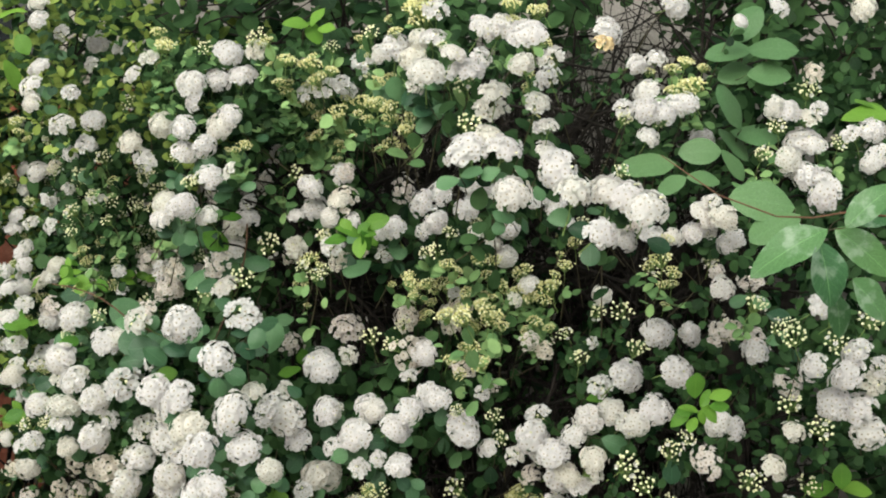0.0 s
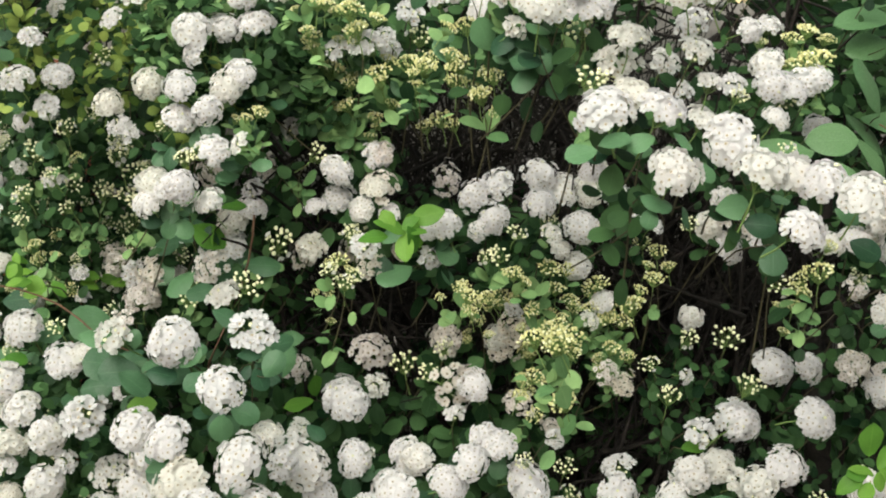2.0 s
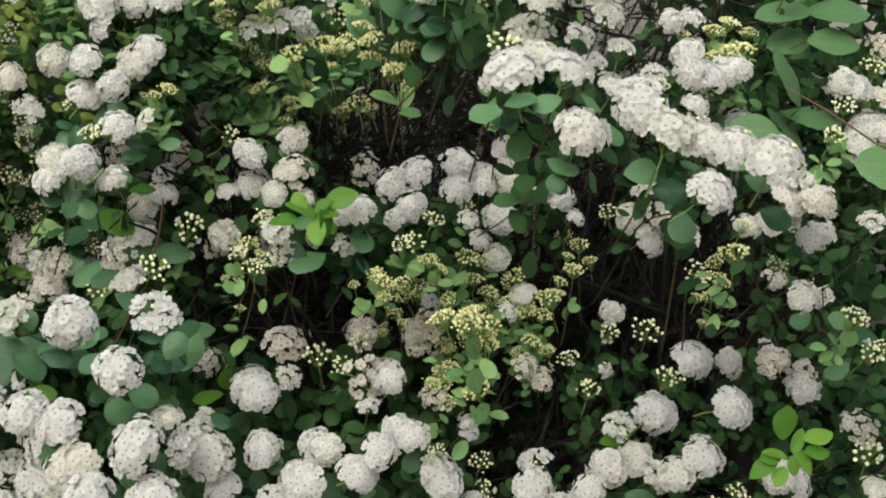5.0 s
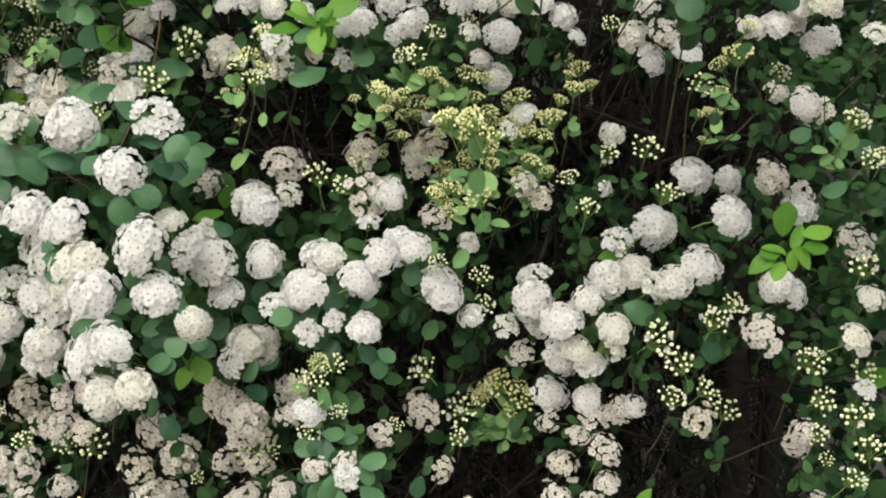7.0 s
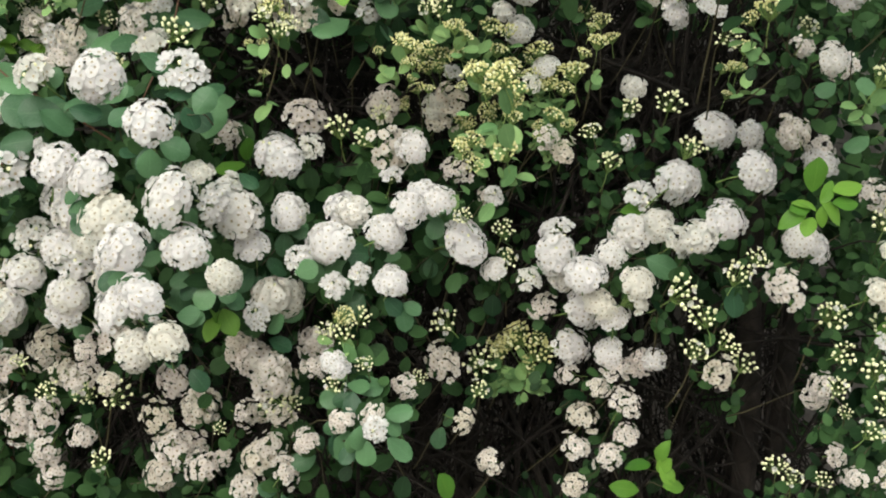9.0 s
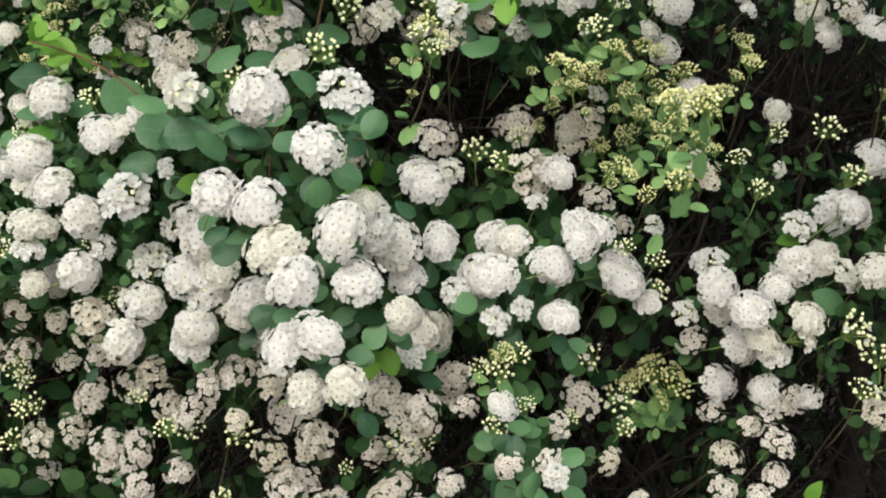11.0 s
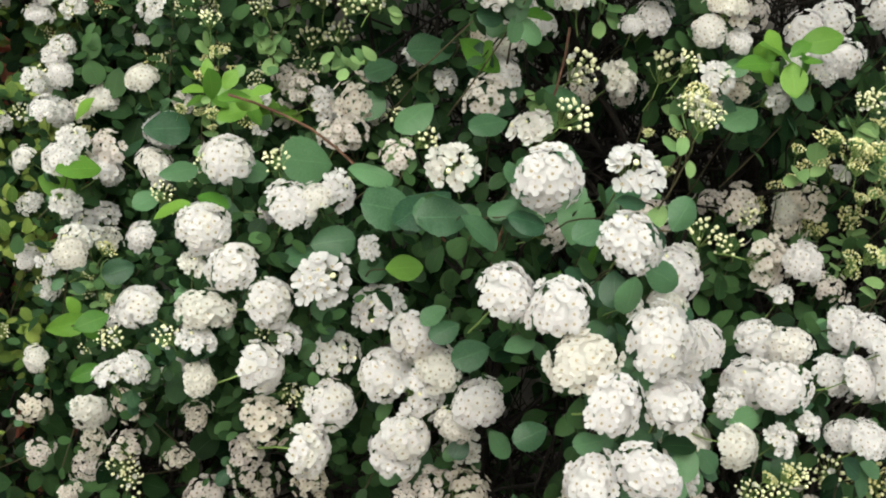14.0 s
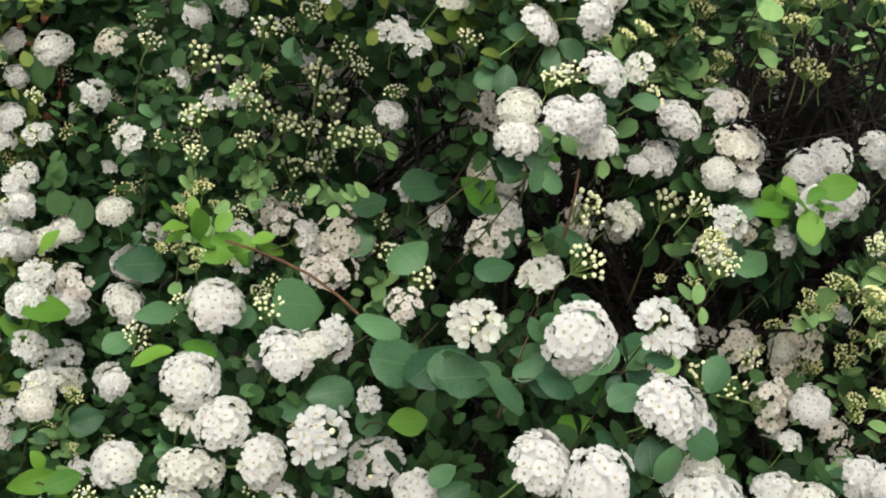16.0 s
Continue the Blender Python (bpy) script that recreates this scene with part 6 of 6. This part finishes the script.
# the small young heads scattered over that flank
for i in range(150):
    x, z = rng.uniform(-0.76, -0.42), rng.uniform(1.0, 1.6)
    p = Vector((x, face_of(x, z) + rng.uniform(-0.02, 0.03), z))
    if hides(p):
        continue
    way = Vector((rng.gauss(0, 0.4), -0.8, 0.5 + rng.gauss(0, 0.3))).normalized()
    size = rng.uniform(0.016, 0.027)
    part("bud_head", rng.choice(CLUSTER[rng.choice("bBBL")]), owner(x), "small young cluster", under(owner(x), Matrix.Translation(p) @ way.to_track_quat("Z", "Y").to_matrix().to_4x4() @ Matrix.Diagonal((size, size, size, 1))))

# main stems, arching from the feet of the shrubs
for shrub, feet, count in ((main_shrub, ((0.15, 1.95), (0.42, 1.9), (-0.15, 1.95)), 46), (side_shrub, ((-0.62, 2.1), (-0.85, 2.15)), 20)):
    for i in range(count):
        fx, fy = feet[i % len(feet)]
        target = rng.choice([b for b in BLOOMS if b[1].y > 1.38])[1] if i % 3 else Vector((rng.uniform(-0.4, 0.7) if shrub is main_shrub else rng.uniform(-1, -0.5), 1.75, rng.uniform(1.5, 2.1)))
        if owner(target.x) is not shrub:
            target = Vector((fx + rng.gauss(0, 0.2), fy - rng.uniform(0.1, 0.4), rng.uniform(1.1, 1.9)))
        foot = Vector((fx + rng.gauss(0, 0.05), fy + rng.gauss(0, 0.04), -0.02))
        tip = target + Vector((0, 0.1, -0.04))
        line = bend(foot, foot + Vector((rng.gauss(0, 0.05), rng.gauss(0, 0.03), 0.6 * tip.z)), Vector((tip.x, tip.y + 0.15, tip.z + 0.02)), tip, 12)
        for p in line[:-2]:
            p.y = max(p.y, face_of(p.x, max(0.75, p.z)) + 0.08)
        r = rng.uniform(0.003, 0.007)
        v, f = [], []
        tube([p - shrub.location for p in line], [r * (1 - 0.75 * k / 12) for k in range(13)], 6, v, f)
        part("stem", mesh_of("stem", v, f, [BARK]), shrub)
        for k in range(5, 12):
            for _ in range(2):
                p = line[k]
                if p.y < face_of(p.x, p.z) + 0.12:
                    continue
                way = Vector((rng.gauss(0, 1), rng.gauss(0.1, 0.5), rng.gauss(0.25, 0.7))).normalized() * rng.uniform(0.08, 0.24)
                tube([q - shrub.location for q in bend(p, p + way * 0.3 + Vector((0, 0, 0.02)), p + way * 0.7, p + way + Vector((0, 0, -0.02)), 4)], [0.0022, 0.0018, 0.0015, 0.0012, 0.0008], 4, *twigs[shrub])

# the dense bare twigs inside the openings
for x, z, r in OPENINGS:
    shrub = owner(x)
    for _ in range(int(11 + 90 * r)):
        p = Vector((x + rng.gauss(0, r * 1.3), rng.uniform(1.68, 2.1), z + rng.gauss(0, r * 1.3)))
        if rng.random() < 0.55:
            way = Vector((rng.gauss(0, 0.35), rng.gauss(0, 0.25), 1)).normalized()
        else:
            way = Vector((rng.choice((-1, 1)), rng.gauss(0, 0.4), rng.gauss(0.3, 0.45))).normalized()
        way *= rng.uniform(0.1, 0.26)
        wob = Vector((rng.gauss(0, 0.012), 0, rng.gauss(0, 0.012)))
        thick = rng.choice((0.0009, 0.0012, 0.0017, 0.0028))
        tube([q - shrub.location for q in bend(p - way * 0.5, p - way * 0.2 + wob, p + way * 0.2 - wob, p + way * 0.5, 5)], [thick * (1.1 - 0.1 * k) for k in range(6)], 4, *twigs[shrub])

for ax, ay, az, bx, by, bz, r0, r1 in TUNNELS[:-4]:
    for _ in range(int(12 + 460 * r0)):
        u = rng.uniform(0.15, 0.8)
        r = r0 + (r1 - r0) * u
        p = Vector((ax, ay, az)).lerp(Vector((bx, by, bz)), u) + Vector((rng.gauss(0, r), 0, rng.gauss(0, r)))
        way = Vector((rng.gauss(0, 0.8), rng.gauss(0, 0.3), rng.gauss(0.5, 0.6))).normalized() * rng.uniform(0.1, 0.28)
        wob = Vector((rng.gauss(0, 0.015), 0, rng.gauss(0, 0.015)))
        thick = rng.choice((0.0007, 0.0009, 0.0013, 0.0022))
        shrub = owner(p.x)
        tube([q - shrub.location for q in bend(p - way * 0.5, p - way * 0.2 + wob, p + way * 0.2 - wob, p + way * 0.5, 5)], [thick * (1.1 - 0.1 * k) for k in range(6)], 4, *twigs[shrub])

# bare twigs, packed densely so that their dark colour stands for deep shade
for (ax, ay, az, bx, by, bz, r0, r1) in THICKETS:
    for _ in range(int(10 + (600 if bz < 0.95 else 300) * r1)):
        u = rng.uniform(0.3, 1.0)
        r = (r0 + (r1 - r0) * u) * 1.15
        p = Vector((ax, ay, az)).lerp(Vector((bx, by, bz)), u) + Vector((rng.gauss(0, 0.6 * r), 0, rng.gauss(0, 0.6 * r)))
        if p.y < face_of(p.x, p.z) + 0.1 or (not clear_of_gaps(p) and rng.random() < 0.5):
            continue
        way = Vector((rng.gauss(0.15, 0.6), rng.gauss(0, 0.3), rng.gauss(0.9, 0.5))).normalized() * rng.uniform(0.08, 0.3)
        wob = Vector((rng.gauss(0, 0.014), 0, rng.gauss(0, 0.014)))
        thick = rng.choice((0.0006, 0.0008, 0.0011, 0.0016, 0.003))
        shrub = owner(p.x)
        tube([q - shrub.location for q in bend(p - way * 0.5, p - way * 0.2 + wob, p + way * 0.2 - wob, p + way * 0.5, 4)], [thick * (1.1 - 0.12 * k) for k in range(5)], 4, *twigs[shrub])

# a thick leaning limb, and the old trunks low in the shrub
TRUNKS = [
    ((0.05, 1.93, 0.7), (0.06, 1.9, 1.2), (0.12, 1.9, 1.44), (0.34, 1.92, 1.6), 0.015, 0.009),
    ((0.15, 1.88, 1.2), (0.16, 1.88, 1.4), (0.16, 1.88, 1.45), (0.144, 1.88, 1.6), 0.005, 0.0035),
    ((0.24, 1.93, -0.02), (0.23, 1.93, 0.8), (0.29, 1.95, 1.3), (0.38, 2.1, 1.5), 0.022, 0.013),
    ((0.38, 2.1, 1.5), (0.41, 2.12, 1.53), (0.45, 2.13, 1.58), (0.56, 2.15, 1.72), 0.013, 0.008),
    ((0.225, 1.96, 1.2), (0.215, 1.97, 1.35), (0.21, 1.97, 1.48), (0.195, 1.97, 1.62), 0.006, 0.003),
    ((-0.06, 1.95, 1.25), (-0.03, 1.95, 1.36), (0.02, 1.95, 1.44), (0.08, 1.95, 1.54), 0.007, 0.004),
]
TRUNKS += [
    ((0.10, 1.95, 1.2), (0.105, 1.95, 1.38), (0.12, 1.95, 1.45), (0.15, 1.95, 1.6), 0.006, 0.003),
    ((0.10, 1.9, 0.6), (0.13, 1.92, 1.0), (0.20, 1.93, 1.35), (0.40, 1.97, 1.50), 0.009, 0.006),
    ((0.47, 1.8, -0.02), (0.49, 1.8, 0.4), (0.475, 1.8, 0.8), (0.44, 1.82, 1.2), 0.024, 0.016),
    ((0.53, 1.83, -0.02), (0.52, 1.83, 0.4), (0.51, 1.82, 0.8), (0.55, 1.85, 1.25), 0.018, 0.012),
    ((0.50, 1.86, -0.02), (0.46, 1.86, 0.5), (0.50, 1.86, 0.8), (0.47, 1.88, 1.4), 0.016, 0.009),
]
for a, b, c, d, r0, r1 in TRUNKS:
    v, f = [], []
    tube([p - main_shrub.location for p in bend(a, b, c, d, 14)], [(r0 + (r1 - r0) * k / 14) * (1 + 0.12 * math.sin(k * 2.1)) for k in range(15)], 9, v, f)
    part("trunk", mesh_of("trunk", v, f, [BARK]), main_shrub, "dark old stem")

# short stalks and shoots that carry the leaves that stand out
for kind, shrub, base in STEM_JOBS:
    back = Vector((rng.gauss(0, 0.3), 0.8, -0.3)).normalized() * rng.uniform(0.03, 0.06)
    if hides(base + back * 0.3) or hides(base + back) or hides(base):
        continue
    tube([q - shrub.location for q in bend(base, base + back * 0.3, base + back * 0.7 + Vector((0, 0, 0.01)), base + back, 4)], [0.0005, 0.0006, 0.0007, 0.0008, 0.0009], 4, *shoots[shrub])

# three brown shoots: two bare young ones, and the one that carries the large leaves
for shrub, line, r in (
        (main_shrub, ((-0.333, 1.600, 1.163), (-0.367, 1.570, 1.189), (-0.398, 1.555, 1.208), (-0.419, 1.555, 1.219), (-0.438, 1.560, 1.234), (-0.459, 1.565, 1.247), (-0.480, 1.570, 1.255), (-0.503, 1.570, 1.262), (-0.523, 1.565, 1.266)), 0.0014),
        (main_shrub, ((-0.303, 1.560, 1.151), (-0.301, 1.540, 1.194), (-0.287, 1.550, 1.230), (-0.274, 1.560, 1.265), (-0.265, 1.560, 1.298), (-0.261, 1.560, 1.325), (-0.260, 1.560, 1.347)), 0.0015),
        (broad_shrub, ((0.206, 1.116, 1.441), (0.226, 1.095, 1.425), (0.253, 1.083, 1.405), (0.307, 1.08, 1.385), (0.34, 1.08, 1.384), (0.371, 1.08, 1.389), (0.46, 1.1, 1.38), (0.56, 1.3, 1.25), (0.6, 1.6, 0.8), (0.62, 1.75, -0.01)), 0.0012)):
    v, f = [], []
    n = len(line)
    tube([Vector(q) - shrub.location for q in line], [r * (0.4 + 0.1 * k if shrub is broad_shrub else 0.8) for k in range(n)], 6, v, f)
    part("shoot", mesh_of("shoot", v, f, [TWIG_RED]), shrub, "slender reddish brown shoot")

for shrub in (main_shrub, side_shrub):
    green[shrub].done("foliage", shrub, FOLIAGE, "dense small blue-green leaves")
    pale[shrub].done("foliage", shrub, FOLIAGE_PALE, "small pale green leaves among buds")
    olive[shrub].done("foliage", shrub, FOLIAGE_OLIVE, "olive-green leaves coloured as in warm sunlight")
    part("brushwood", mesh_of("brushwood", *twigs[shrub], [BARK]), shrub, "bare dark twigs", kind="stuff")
for shrub in shoots:
    part("shoot_tangle", mesh_of("shoot_tangle", *shoots[shrub], [SHOOT]), shrub, "thin brownish green shoots", kind="stuff")

# ---- bricks ----
brick_mesh = [box_mesh("brick", -0.115, 0.115, -0.01, 0.01, -0.0325, 0.0325, BRICK, b) for b in (0.004, 0.006, 0.0075)]
half_mesh = box_mesh("brick", -0.0525, 0.0525, -0.01, 0.01, -0.0325, 0.0325, BRICK, 0.005)
for row in range(21):
    z = 0.035 + row * 0.075
    for k in range(8):
        x = SPLIT - 0.12 - k * 0.24 - (0.12 if row % 2 else 0)
        part("brick", rng.choice(brick_mesh), wall_l, "", Matrix.Translation((x, WALL_Y + 0.006 + rng.uniform(-0.002, 0.002), z)) @ pose(0, 0, 0, 0, rng.uniform(-0.4, 0.4), 0))
    if row % 2:
        part("brick", half_mesh, wall_l, "", Matrix.Translation((SPLIT - 0.058, WALL_Y + 0.006, z)))
